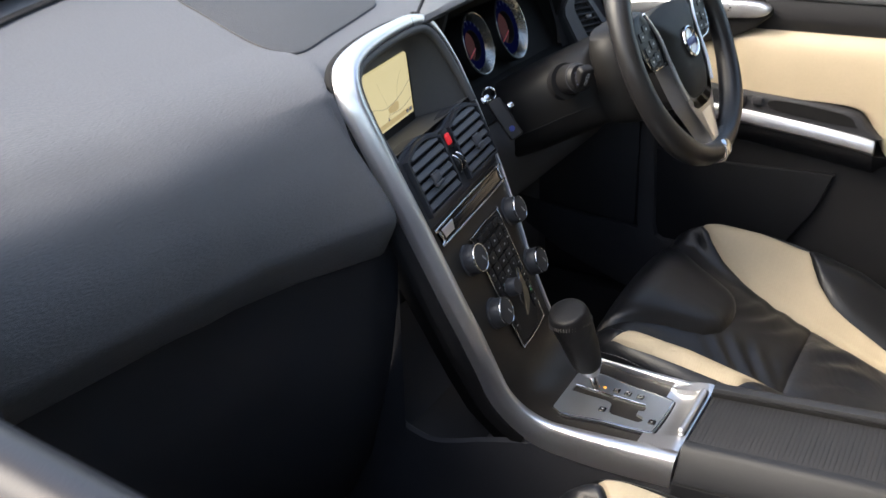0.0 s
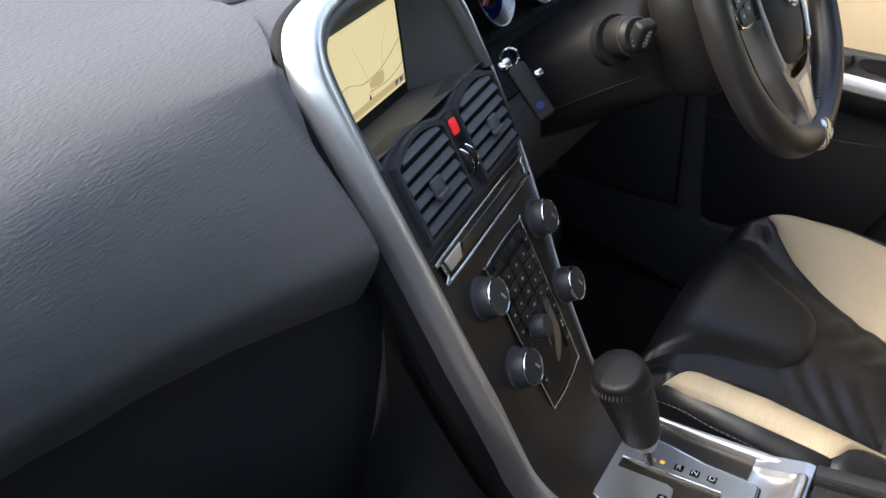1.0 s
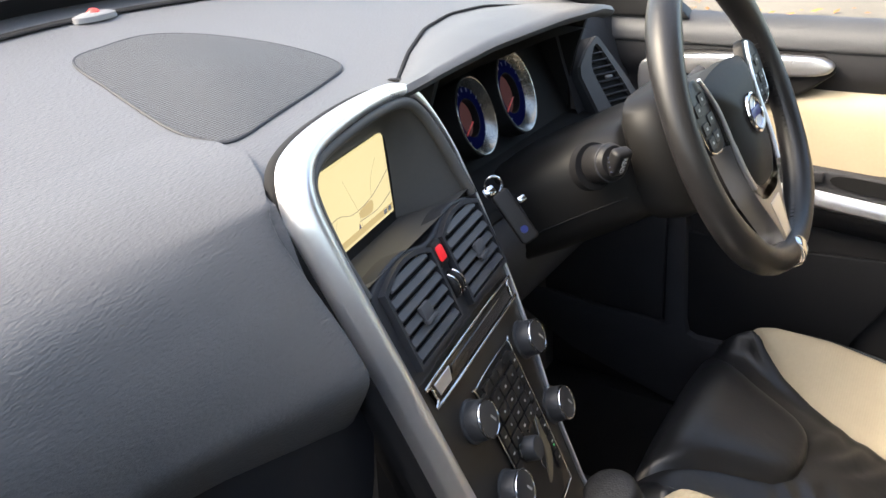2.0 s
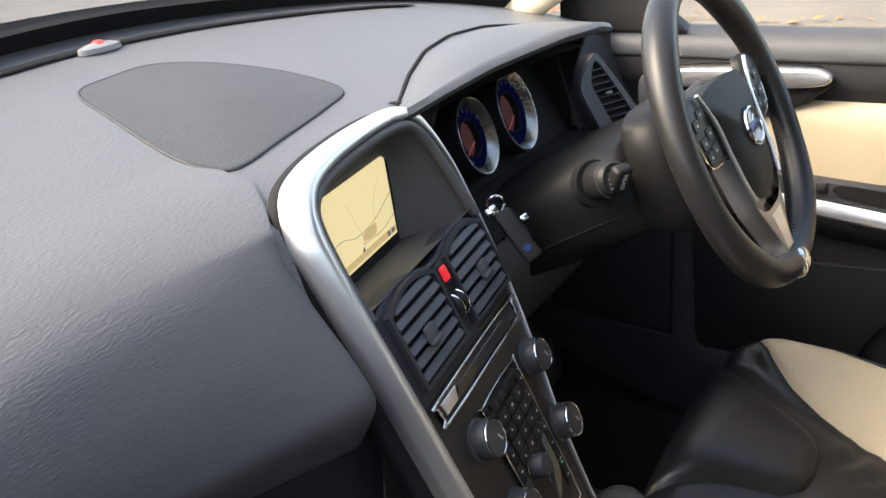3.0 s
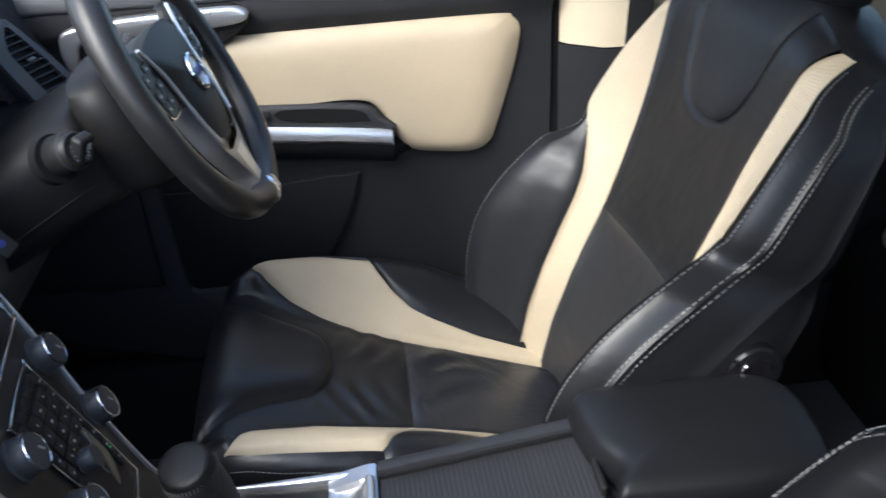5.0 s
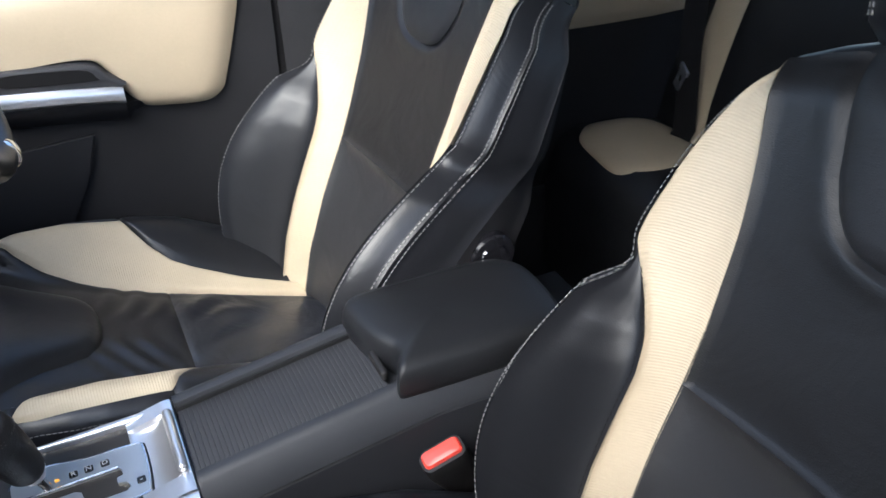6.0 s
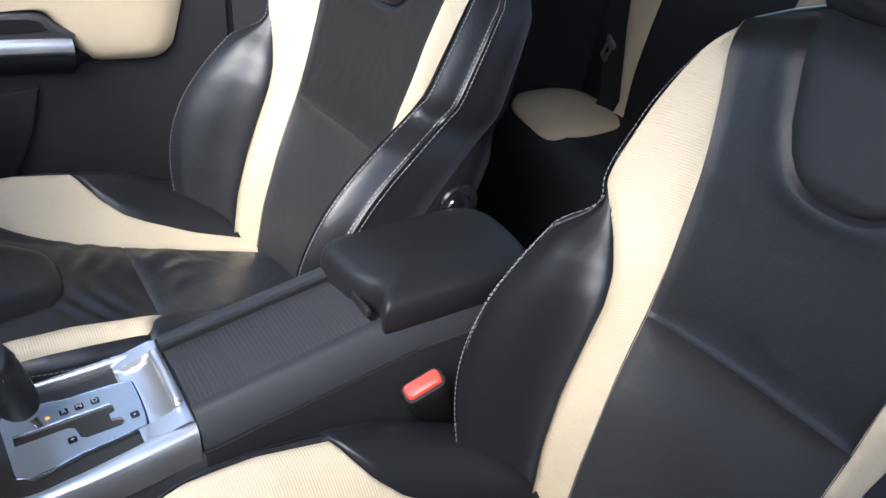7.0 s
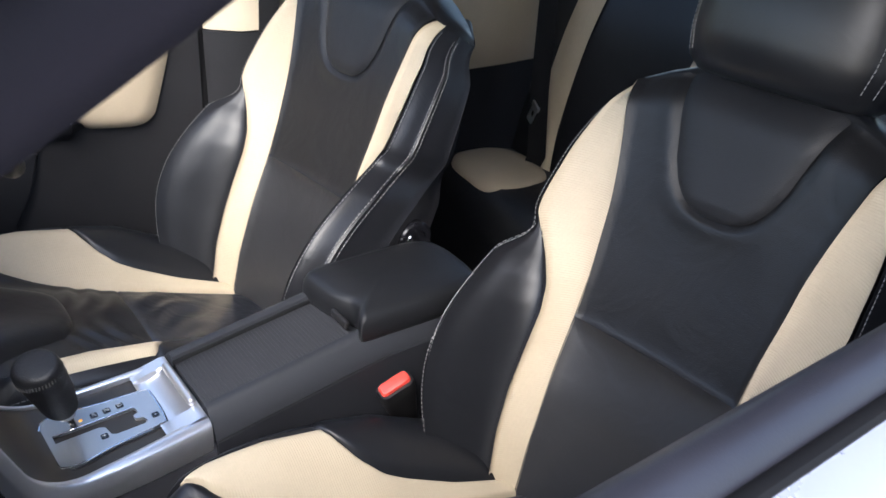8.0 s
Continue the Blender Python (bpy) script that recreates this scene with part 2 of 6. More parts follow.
GREEN_LED = material("green_led", (0.05, 0.4, 0.1), 0.4, emit=(0.1, 1.0, 0.3), estr=0.3)
AMBER = material("amber_led", (0.8, 0.3, 0.05), 0.4, emit=(1.0, 0.45, 0.05), estr=0.3)
DIAL_BLUE = material("dial_blue_ring", (0.0025, 0.0035, 0.020), 0.8, spec=0.0, emit=(0.03, 0.05, 0.45), estr=0.006)
DIAL_RED = material("dial_pink_centre", (0.022, 0.012, 0.014), 0.8, spec=0.0, emit=(0.4, 0.18, 0.2), estr=0.03)
HEADLINING = material("beige_headlining_cloth", (0.55, 0.50, 0.43), 0.9, var=0.06, bump=0.4, bscale=500)
PAINT = material("silver_car_paint", (0.42, 0.41, 0.44), 0.25, metal=0.5, coat=0.8, var=0.03)
# rubber black; in vent wells, slots and the pull recess it stands for shade
SEAL_SHADE = material("seal_and_shade_black", (0.007, 0.007, 0.008), 0.75, bump=0.2, bscale=300, spec=0.25)
PLUM = material("dark_pillar_cloth", (0.018, 0.015, 0.022), 0.7, bump=0.2, bscale=500, spec=0.3)
ROAD = material("pale_asphalt", (0.14, 0.132, 0.122), 0.9, var=0.25, vscale=0.8, bump=0.6, bscale=60, dist=0.01)
CONCRETE = material("pale_concrete", (0.19, 0.170, 0.138), 0.9, var=0.2, vscale=1.2, bump=0.5, bscale=40, dist=0.01)
LINE = material("white_road_paint", (0.75, 0.74, 0.70), 0.8, var=0.15, vscale=3)
LEAF = material("fallen_orange_leaf", (0.40, 0.16, 0.05), 0.7, var=0.5, vscale=2)
HEDGE = material("hedge_leaf_green", (0.06, 0.10, 0.03), 0.6, var=0.5, vscale=3)
MAP = material("lit_map_screen", (0.32, 0.27, 0.18), 0.35, var=0.05, vscale=20, emit=(0.93, 0.82, 0.48), estr=0.22)
MAP_ROAD = material("map_road_line", (0.10, 0.09, 0.07), 0.4, emit=(0.55, 0.48, 0.36), estr=0.15)
MAP_LAND = material("map_land_patch", (0.25, 0.2, 0.1), 0.4, emit=(0.80, 0.62, 0.33), estr=0.17)

SILL = material("blue_black_sill_vinyl", (0.026, 0.026, 0.034), 0.38, bump=0.25, bscale=500, dist=0.0006)
COWL = material("dark_column_plastic", (0.0080, 0.0076, 0.0074), 0.46, bump=0.15, bscale=800, dist=0.0004, spec=0.24, rvar=0.03)
# darker copy of the satin silver, with the lower spoke's shade in its colour
SHADED_SATIN = material("shaded_satin_metal", (0.34, 0.34, 0.35), 0.34, metal=0.9, var=0.04, rvar=0.03)
# satin black made darker: the hood's shade on the dial housing is in this colour
INSIDE = material("shaded_black_lining", (0.0075, 0.0072, 0.0072), 0.70, bump=0.2, bscale=700, dist=0.0005, spec=0.2)
RECESS = material("grey_recess_plastic", (0.088, 0.085, 0.084), 0.52, bump=0.2, bscale=700, dist=0.0005, spec=0.4)
SLAT = material("grey_vent_plastic", (0.070, 0.072, 0.080), 0.45, bump=0.15, bscale=700, dist=0.0005, spec=0.4)
KNOB_SIDE = material("dull_silver_knob", (0.055, 0.056, 0.060), 0.42, metal=0.35, var=0.05)
FIGURE = material("pale_bronze_print", (0.20, 0.175, 0.125), 0.35, metal=0.5)
DARK_THREAD = material("dark_thread", (0.10, 0.095, 0.09), 0.7, var=0.2)
TICK = material("dim_dial_print", (0.10, 0.11, 0.16), 0.7, spec=0.1)
PALE_GREY = material("pale_grey_plastic", (0.20, 0.20, 0.205), 0.45)
GLASS = bpy.data.materials.new("clear_glass")
GLASS.use_nodes = True
gnt = GLASS.node_tree
gb = gnt.nodes["Principled BSDF"]
gb.inputs["Transmission Weight"].default_value, gb.inputs["Roughness"].default_value, gb.inputs["IOR"].default_value = 1.0, 0.0, 1.02
gb.inputs["Base Color"].default_value = (0.96, 0.98, 0.97, 1)
TINT = GLASS.copy()
TINT.name = "tinted_glass"
TINT.node_tree.nodes["Principled BSDF"].inputs["Base Color"].default_value = (0.14, 0.15, 0.15, 1)


def holed(outer, inner, top, depth, m):
    """A plate with a hole through it."""
    bm = bmesh.new()
    es = []
    for loop in (outer, inner):
        vs = [bm.verts.new((x, y, top)) for x, y in loop]
        es += [bm.edges.new((vs[i], vs[(i + 1) % len(vs)])) for i in range(len(vs))]
    bmesh.ops.triangle_fill(bm, edges=es, use_beauty=True, use_dissolve=False)
    flat = from_bm(bm)
    walls = [loft([[(x, y, top) for x, y in q], [(x, y, top - depth) for x, y in q]], True, False) for q in (outer, inner)]
    return moved(join(flat, *walls), m)

# ---- ground and street ----
GZ = -0.22
part("ground", ([(-150, -150, GZ), (150, -150, GZ), (150, 150, GZ), (-150, 150, GZ)], [(0, 1, 2, 3)]), ROAD, None,
     "pale worn asphalt road surface under and around the car", 0, "structure", "road")
part("pavement", box((12.9, 0, GZ + 0.06), (11.4, 60, 0.12), 0.02), CONCRETE, None, "pale concrete pavement with a raised kerb", 30, "structure", "pavement")
part("road_marking", ([(1.5, 14.6, GZ + 0.006), (24, 11.6, GZ + 0.006), (24, 11.85, GZ + 0.006), (1.5, 14.85, GZ + 0.006)], [(0, 1, 2, 3)]), LINE, None,
     "white painted line on the asphalt road", 0, "structure", "road line")
rng = random.Random(4)
lv, lf = [], []
for i in range(2600):
    x, y = rng.gauss(6.95, 0.22) if i % 3 else rng.uniform(8.6, 9.3), rng.uniform(-9, 14)
    z = GZ + (0.125 if x > 7.2 else 0.004) + rng.uniform(0.002, 0.03)
    a, s, t = rng.uniform(0, 6.28), rng.uniform(0.03, 0.06), rng.uniform(-0.4, 0.4)
    d, n = Vector((math.cos(a), math.sin(a), t)) * s, Vector((-math.sin(a), math.cos(a), rng.uniform(-0.3, 0.3))) * s * 0.6
    c = Vector((x, y, z + 0.01))
    k = len(lv)
    lv += [c - d, c + n, c + d, c - n, c + Vector((0, 0, 0.008))]
    lf += [(k, k + 4, k + 3), (k, k + 1, k + 4), (k + 1, k + 2, k + 4), (k + 2, k + 3, k + 4)]
part("fallen_leaves", (lv, lf), LEAF, None, "dry orange fallen leaves along the kerb", 0, "stuff", "leaves")
lv, lf = [], []
for i in range(5200):
    x, y = rng.uniform(9.3, 10.3), rng.uniform(-8, 12)
    top = 0.55 + 0.25 * noise.noise(Vector((x * 1.5, y * 1.2, 0)))
    c = Vector((x, y, GZ + 0.12 + top * rng.random() ** 0.6))
    d = Vector((rng.gauss(0, 1), rng.gauss(0, 1), rng.gauss(0, 1))).normalized() * rng.uniform(0.04, 0.08)
    n = d.orthogonal().normalized() * d.length * 0.5
    k = len(lv)
    lv += [c - d, c + n, c + d, c - n]
    lf += [(k, k + 1, k + 2, k + 3)]
part("hedge_plants", (lv, lf), HEDGE, None, "low green ground-cover plants behind the pavement", 0, "stuff", "plants")

# ---- car shell ----
part("floor", box((0, -0.75, 0.08), (1.56, 3.1, 0.08), 0.01), CARPET, None, "black carpeted car floor", 40, "structure", "floor")
part("wall_front", box((0, 0.72, 0.55), (1.5, 0.05, 1.0), 0.01), CARPET, None, "black carpeted bulkhead ahead of the footwells", 40, "structure", "wall")
part("wall_rear", box((0, -2.45, 0.57), (1.5, 0.06, 0.98), 0.02), TRIM, None, "dark tailgate trim behind the rear seat", 40, "structure", "wall")
part("window_rear", ([(-0.68, -2.45, 1.06), (0.68, -2.45, 1.06), (0.60, -2.40, 1.45), (-0.60, -2.40, 1.45)], [(0, 1, 2, 3)]), TINT, None, "dark tinted tailgate window", 0, "structure", "window")
for sx_ in (-1, 1):
    part("wall_sill_right" if sx_ > 0 else "wall_sill_left", box((0.765 * sx_, -0.75, 0.20), (0.06, 3.1, 0.32), 0.02), TRIM, None, "black door sill trim", 40, "structure", "sill")
    part("wall_kick_right" if sx_ > 0 else "wall_kick_left", box((0.765 * sx_, 0.49, 0.62), (0.05, 0.50, 0.96), 0.01), CARPET, None, "black footwell side lining", 40, "structure", "wall")
roof = []
for y in np.linspace(-0.42, -2.45, 12):
    roof.append([(x, y, 1.535 - 0.05 * (x / 0.66) ** 2 - 0.04 * ((y + 1.4) / 1.05) ** 2) for x in np.linspace(-0.66, 0.66, 15)])
up = [[(x, y, z + 0.035) for x, y, z in r] for r in roof]
part("ceiling", join(grid(np.array(roof)), grid(np.array(up))), HEADLINING, None, "beige cloth headlining under the roof", 60, "structure", "ceiling")

# windscreen: black rim, glass and pillars
def screen_base(x):
    return 0.60 - 0.62 * abs(x) ** 2 * 0.95, 1.205 - 0.08 * (abs(x) / 0.7) ** 2
xs = np.linspace(-0.70, 0.70, 29)
rim = []
for x in xs:
    y, z = screen_base(x)
    rim.append([(x, y - 0.018, z - 0.004), (x, y - 0.022, z + 0.006), (x, y - 0.045, z + 0.026), (x, y - 0.03, z + 0.034), (x, y + 0.02, z + 0.012), (x, y + 0.02, z - 0.02)])
windscreen = thing("windscreen", (0, 0.6, 1.2), "raked clear windscreen with a black rim along its base", "window", kind="structure")
part("black_rim", loft(rim), SEAL_SHADE, windscreen)
gl = []
for x in xs:
    y, z = screen_base(x)
    gl.append([(x * (1 - 0.12 * t), (y + 0.01) * (1 - t) + (-0.42 - 0.02 * abs(x)) * t, (z + 0.01) * (1 - t) + (1.535 - 0.09 * x * x) * t + 0.05 * math.sin(math.pi * t)) for t in np.linspace(0, 1, 9)])
g = part("glass_pane", grid(np.array(gl)), GLASS, windscreen)
g.visible_shadow = False

def pillar(name, pts, w, mat, label):
    return part(name, tube(smooth_curve(pts, 8), w, 14, flat=0.7), mat, None, label, 50, "structure", "pillar")
pillar("pillar_front_right", [(0.73, 0.36, 1.08), (0.715, 0.10, 1.25), (0.70, -0.13, 1.395), (0.67, -0.42, 1.50)], 0.045, CREAM_TRIM, "cream plastic trim on the windscreen pillar")
pillar("pillar_front_left", [(-0.73, 0.42, 1.07), (-0.742, 0.12, 1.302), (-0.756, -0.085, 1.431), (-0.756, -0.20, 1.496), (-0.728, -0.42, 1.572), (-0.70, -0.8, 1.57)], 0.040, PLUM, "dark cloth-covered windscreen pillar")
pillar("roof_edge", [(-0.80, 0.42, 1.082), (-0.795, 0.12, 1.334), (-0.795, -0.085, 1.474), (-0.785, -0.20, 1.537), (-0.76, -0.42, 1.606), (-0.74, -1.2, 1.60), (-0.74, -2.3, 1.50)], 0.033, PAINT, "pale silver painted roof edge outside the door")
pillar("roof_rail", [(0.67, -0.42, 1.50), (0.66, -1.0, 1.52), (0.66, -2.3, 1.45)], 0.05, HEADLINING, "beige lining along the roof edge")
pillar("roof_rail_left", [(-0.68, -0.42, 1.52), (-0.66, -1.0, 1.53), (-0.66, -2.3, 1.45)], 0.04, HEADLINING, "beige lining along the roof edge above the open window")

# ---- dashboard ----
dash = thing("dashboard", (0, 0.35, 0.95), "dark grey soft-touch dashboard with a grained finish", "dashboard")
PROF = smooth_curve([(0.096, 0.903), (0.080, 0.905), (0.067, 0.914), (0.052, 0.936), (0.040, 0.955), (0.0355, 0.968), (0.0350, 0.980), (0.0358, 1.005), (0.044, 1.04), (0.066, 1.085), (0.100, 1.112), (0.145, 1.130), (0.20, 1.142)], 6)
shift = table([(-0.78, -0.050), (-0.65, -0.035), (-0.4, 0.0), (-0.12, 0.0)])
drop = table([(-0.78, 0.02), (-0.65, 0.0), (-0.12, 0.0)])
near = table([(-0.44, 0.0), (-0.36, 0.12), (-0.28, 0.42), (-0.21, 0.8), (-0.17, 1.0), (-0.1, 1.0)])
lift_low = table([(0.90, 1.0), (0.93, 0.95), (0.96, 0.5), (0.99, 0.05), (1.02, 0.0), (1.2, 0.0)], 0.02)
def pad_point(x, y, z):
    """The pad leans like the stack where the two meet."""
    k = float(near(x))
    z = z - 0.002 * k * float(lift_low(z))
    edge = -0.036 - 0.01 * (z - 0.960) + 0.59 * math.hypot(z - 0.960, 0.013)
    yy = y - float(shift(x)) * min(1.0, max(0.0, (0.2 - y) / 0.1))
    top = min(1.0, max(0.0, (z - 1.108) / 0.034))
    return (x, yy + (edge - yy) * k * (1 - top), z - float(drop(x)))
pad_end = table([(0.90, -0.160), (0.95, -0.1635), (1.00, -0.1690), (1.04, -0.1750), (1.07, -0.1790), (1.085, -0.1800), (1.100, -0.1780), (1.112, -0.170), (1.122, -0.148), (1.130, -0.128), (1.142, -0.126), (1.2, -0.126)])
face = [[pad_point(-0.76 + (float(pad_end(z)) + 0.76) * f, y, z) for y, z in PROF] for f in np.linspace(0, 1, 62)]
face += [[(p[0] + dx, p[1] + dy * max(0.0, min(1.0, (1.112 - p[2]) / 0.02)), p[2]) for p in face[61]] for dx, dy in ((0.002, 0.0015), (0.003, 0.005), (0.0032, 0.016))]
face = np.array(face)
part("passenger_pad", grid(face), DASH, dash, "grained dark blue-grey pad", 60)
# the lip under the pad's inner corner, beside the frame
lip_end = table([(0.98, -0.172), (1.02, -0.1735), (1.06, -0.1715), (1.085, -0.165), (1.100, -0.145), (1.110, -0.126), (1.2, -0.126)])
lip = [[pad_point(-0.21 + (float(lip_end(z)) + 0.21) * f, y, z) for y, z in PROF if z > 0.985] for f in np.linspace(0, 1, 16)]
part("pad_lip", grid(np.array([[(x, y + 0.003, z - 0.003) for x, y, z in r] for r in lip])), DASH, dash, "", 60)
def top_z(x, y):
    return 1.108 + 0.17 * y - 0.35 * max(0, abs(x) - 0.45) ** 2
def edge_z(x, y):
    """The top rolls over towards the pad beside the frame."""
    return min(top_z(x, y), float(np.interp(y, (0.06, 0.09, 0.13), (1.107, 1.120, 1.131)))) if -0.21 < x < -0.05 and y < 0.13 else top_z(x, y)
rear = table([(-0.76, 0.199), (-0.20, 0.199), (-0.15, 0.085), (-0.1365, 0.062), (-0.06, 0.075), (0.07, 0.11), (0.13, 0.130), (0.15, 0.13), (0.58, 0.13), (0.62, 0.12), (0.76, 0.16)])
T = []
for x in sorted(list(np.linspace(-0.76, 0.76, 80)) + [-0.137, -0.1365]):
    y0, y1 = float(rear(x)), screen_base(min(abs(x), 0.7))[0]
    T.append([(x, y0 + (y1 - y0) * t, edge_z(x, y0 + (y1 - y0) * t)) for t in np.linspace(0, 1, 40)])
part("dash_top", grid(np.array(T)), DASH, dash, "matt dark grey top", 60)
# defroster slot: one long raised black strip stands for the shade in its gap
slot = []
for x in np.linspace(-0.62, 0.52, 50):
    y = screen_base(x)[0] - 0.075
    slot.append([(x, y - 0.011, top_z(x, y) + 0.001), (x, y - 0.009, top_z(x, y) + 0.003), (x, y + 0.009, top_z(x, y) + 0.003), (x, y + 0.011, top_z(x, y) + 0.001)])
part("defroster_slot", loft(slot, False, False), SEAL_SHADE, dash, "narrow black strip for the shade in the defroster slot")
# speaker grille
SPK = smooth_curve([(-0.128, 0.160), (-0.107, 0.143), (-0.035, 0.157), (0.069, 0.179), (0.122, 0.196), (0.138, 0.235), (0.130, 0.31), (0.095, 0.385), (0.045, 0.426), (-0.02, 0.425), (-0.074, 0.408), (-0.101, 0.325), (-0.131, 0.207)], 6, True)
def on_top(pts, h):
    return [(x, y, top_z(x, y) + h) for x, y in pts]
sc = np.mean(np.array(SPK), 0)
def shrink(k):
    return [tuple(sc + (np.array(p) - sc) * k) for p in SPK]
rings = [on_top(shrink(1.0), -0.004), on_top(shrink(1.0), 0.0015), on_top(shrink(0.99), 0.0025), on_top(shrink(0.97), 0.0015)]
part("grille_rim", loft(rings, True, False), TRIM_GREY, dash)
PERF = material("fine_speaker_mesh", (0.085, 0.087, 0.094), 0.55, bump=0.5, bscale=900, kind="cells", dist=0.0012)
def pierced(ma, pitch):
    """Rows of small dark holes."""
    nt = ma.node_tree
    bsdf = nt.nodes["Principled BSDF"]
    old = bsdf.inputs["Base Color"].links[0].from_socket
    tc = nt.nodes.new("ShaderNodeTexCoord")
    vo = nt.nodes.new("ShaderNodeTexVoronoi")
    vo.voronoi_dimensions = "2D"
    vo.inputs["Scale"].default_value, vo.inputs["Randomness"].default_value = 1 / pitch, 0.0
    nt.links.new(tc.outputs["Object"], vo.inputs["Vector"])
    st = nt.nodes.new("ShaderNodeMapRange")
    st.inputs[1].default_value, st.inputs[2].default_value = 0.38, 0.45
    nt.links.new(vo.outputs["Distance"], st.inputs[0])
    mx = nt.nodes.new("ShaderNodeMix")
    mx.data_type = "RGBA"
    nt.links.new(st.outputs[0], mx.inputs[0])
    mx.inputs[6].default_value = (0.006, 0.006, 0.007, 1)
    nt.links.new(old, mx.inputs[7])
    nt.links.new(mx.outputs[2], bsdf.inputs["Base Color"])
pierced(PERF, 0.0036)
fine = [on_top(shrink(k), 0.0020 + 0.006 * (1 - k)) for k in (0.975, 0.8, 0.6, 0.4, 0.2, 0.03)]
part("speaker_grille", loft(fine, True, True), PERF, dash, "fine dark grey speaker mesh")
# sun sensor
sx, sy = 0.045, screen_base(0.045)[0] - 0.085
sm = Matrix.Translation((sx, sy, top_z(sx, sy) + 0.003))
sensor = part("sensor_base", lathe([(0.034, -0.004), (0.032, 0.004), (0.02, 0.008), (0.0005, 0.009)], 24, sm @ Matrix.Diagonal((0.95, 0.42, 0.8, 1))), PALE_GREY, dash, "pale grey sensor base")
part("sensor_lens", lathe([(0.008, 0.004), (0.008, 0.007), (0.005, 0.010), (0.0005, 0.011)], 16, sm), RED, sensor, "small red sensor dome")

# instrument hood and binnacle
H0, H1 = 0.066, 0.552
lip_y = table([(0, 0.080), (0.1, 0.070), (0.3, 0.062), (0.6, 0.050), (0.85, 0.040), (1, 0.040)], 0.05)
lip_z = table([(0, 1.141), (0.12, 1.150), (0.35, 1.158), (0.7, 1.158), (0.92, 1.152), (1, 1.142)], 0.05)
back_y = table([(0, 0.122), (0.08, 0.140), (0.25, 0.177), (0.48, 0.217), (0.68, 0.231), (0.87, 0.219), (1, 0.186)], 0.05)
hood = []
for s in np.linspace(0, 1, 36):
    xl, xr = H0 + (H1 - H0) * s, 0.116 + 0.434 * s
    ye, ze, yb = float(lip_y(s)), float(lip_z(s)), float(back_y(s))
    swell = math.sin(math.pi * s) ** 0.7
    row = [(xl, ye + 0.014, ze - 0.018), (xl, ye + 0.002, ze - 0.013), (xl, ye - 0.002, ze - 0.006), (xl, ye + 0.003, ze)]
    for t in np.linspace(0.1, 1, 10):
        x, y = xl + (xr - xl) * t, ye + (yb - ye) * t
        row.append((x, y, ze * (1 - t) + (top_z(xr, yb) - 0.003) * t + 0.010 * swell * math.sin(math.pi * t)))
    hood.append(row)
part("instrument_hood", grid(np.array(hood)), DASH_TOP, dash, "curved hood over the dials", 60)
under = [[(x, y + 0.012, z - 0.016) for x, y, z in (r[0],)] + [(r[0][0], 0.165, 1.115), (r[0][0], 0.155, 1.08), (r[0][0], 0.105, 0.985), (r[0][0], 0.03, 0.975), (r[0][0], 0.022, 0.968), (r[0][0], 0.03, 0.95)] for r in hood]
part("binnacle", grid(np.array(under)), INSIDE, dash, "recessed black dial housing", 30)
for xx in (H1 - 0.004, H0 + 0.065):
    wall = [(0.074, 1.138), (0.094, 1.08), (0.108, 1.02), (0.104, 0.97), (0.18, 0.97), (0.18, 1.128)]
    part("binnacle_side", loft([[(xx + d, y, z) for y, z in wall] for d in (-0.004, 0.004)]), INSIDE, dash, "", 20)
part("hood_seam", tube([(r[-1][0], r[-1][1] - 0.002, r[-1][2] + 0.003) for r in hood], 0.0028, 8), SEAL_SHADE, dash, "dark joint round the hood")
# driver's lower dash and knee panel
knee = []
for x in np.linspace(0.10, 0.76, 24):
    knee.append([(x, 0.03, 0.972), (x, 0.015, 0.95), (x, 0.02, 0.90), (x, 0.05, 0.82), (x, 0.10, 0.74), (x, 0.16, 0.70), (x, 0.30, 0.68), (x, 0.55, 0.66)])
part("knee_panel", grid(np.array(knee)), SLAT, dash, "plain black lower panel below the dials", 60)
# end of the dash beside the driver's door
endp = []
for x in np.linspace(0.535, 0.76, 12):
    endp.append([(x, 0.14, top_z(x, 0.14)), (x, 0.125, 1.105), (x, 0.112, 1.06), (x, 0.092, 1.0), (x, 0.078, 0.96), (x, 0.06, 0.90)])
part("dash_end", grid(np.array(endp)), TRIM_GREY, dash, "", 60)

def vent(parent, m, w, h, n, slant=0.0, name="air_vent"):
    """A framed vent in the plane of m: rim, dark well, slats, tab."""
    o, i = rounded(w, h, 0.012), rounded(w - 0.014, h - 0.014, 0.008)
    sh = lambda q: [(x + slant * y, y) for x, y in q]
    v = part(name, ring_plate(sh(o), sh(i), 0.010, m), TRIM_GREY, parent, "", 30)
    part("well", prism(sh(i), -0.018, m, 0.001, 1, -0.022), GLOSS_BLACK, v)
    for k in range(n):
        y = (k + 0.5) / n * (h - 0.02) - (h - 0.02) / 2
        part("slat", box((slant * y, y, 0.0), (w - 0.016, (h - 0.02) / n * 0.34, 0.016), 0.002, m @ Matrix.Translation((0, 0, 0)), 1), TRIM_GREY, v)
    part("tab", box((0.002, 0, 0.010), (0.016, 0.016, 0.010), 0.003, m), TRIM_GREY, v)
    return v

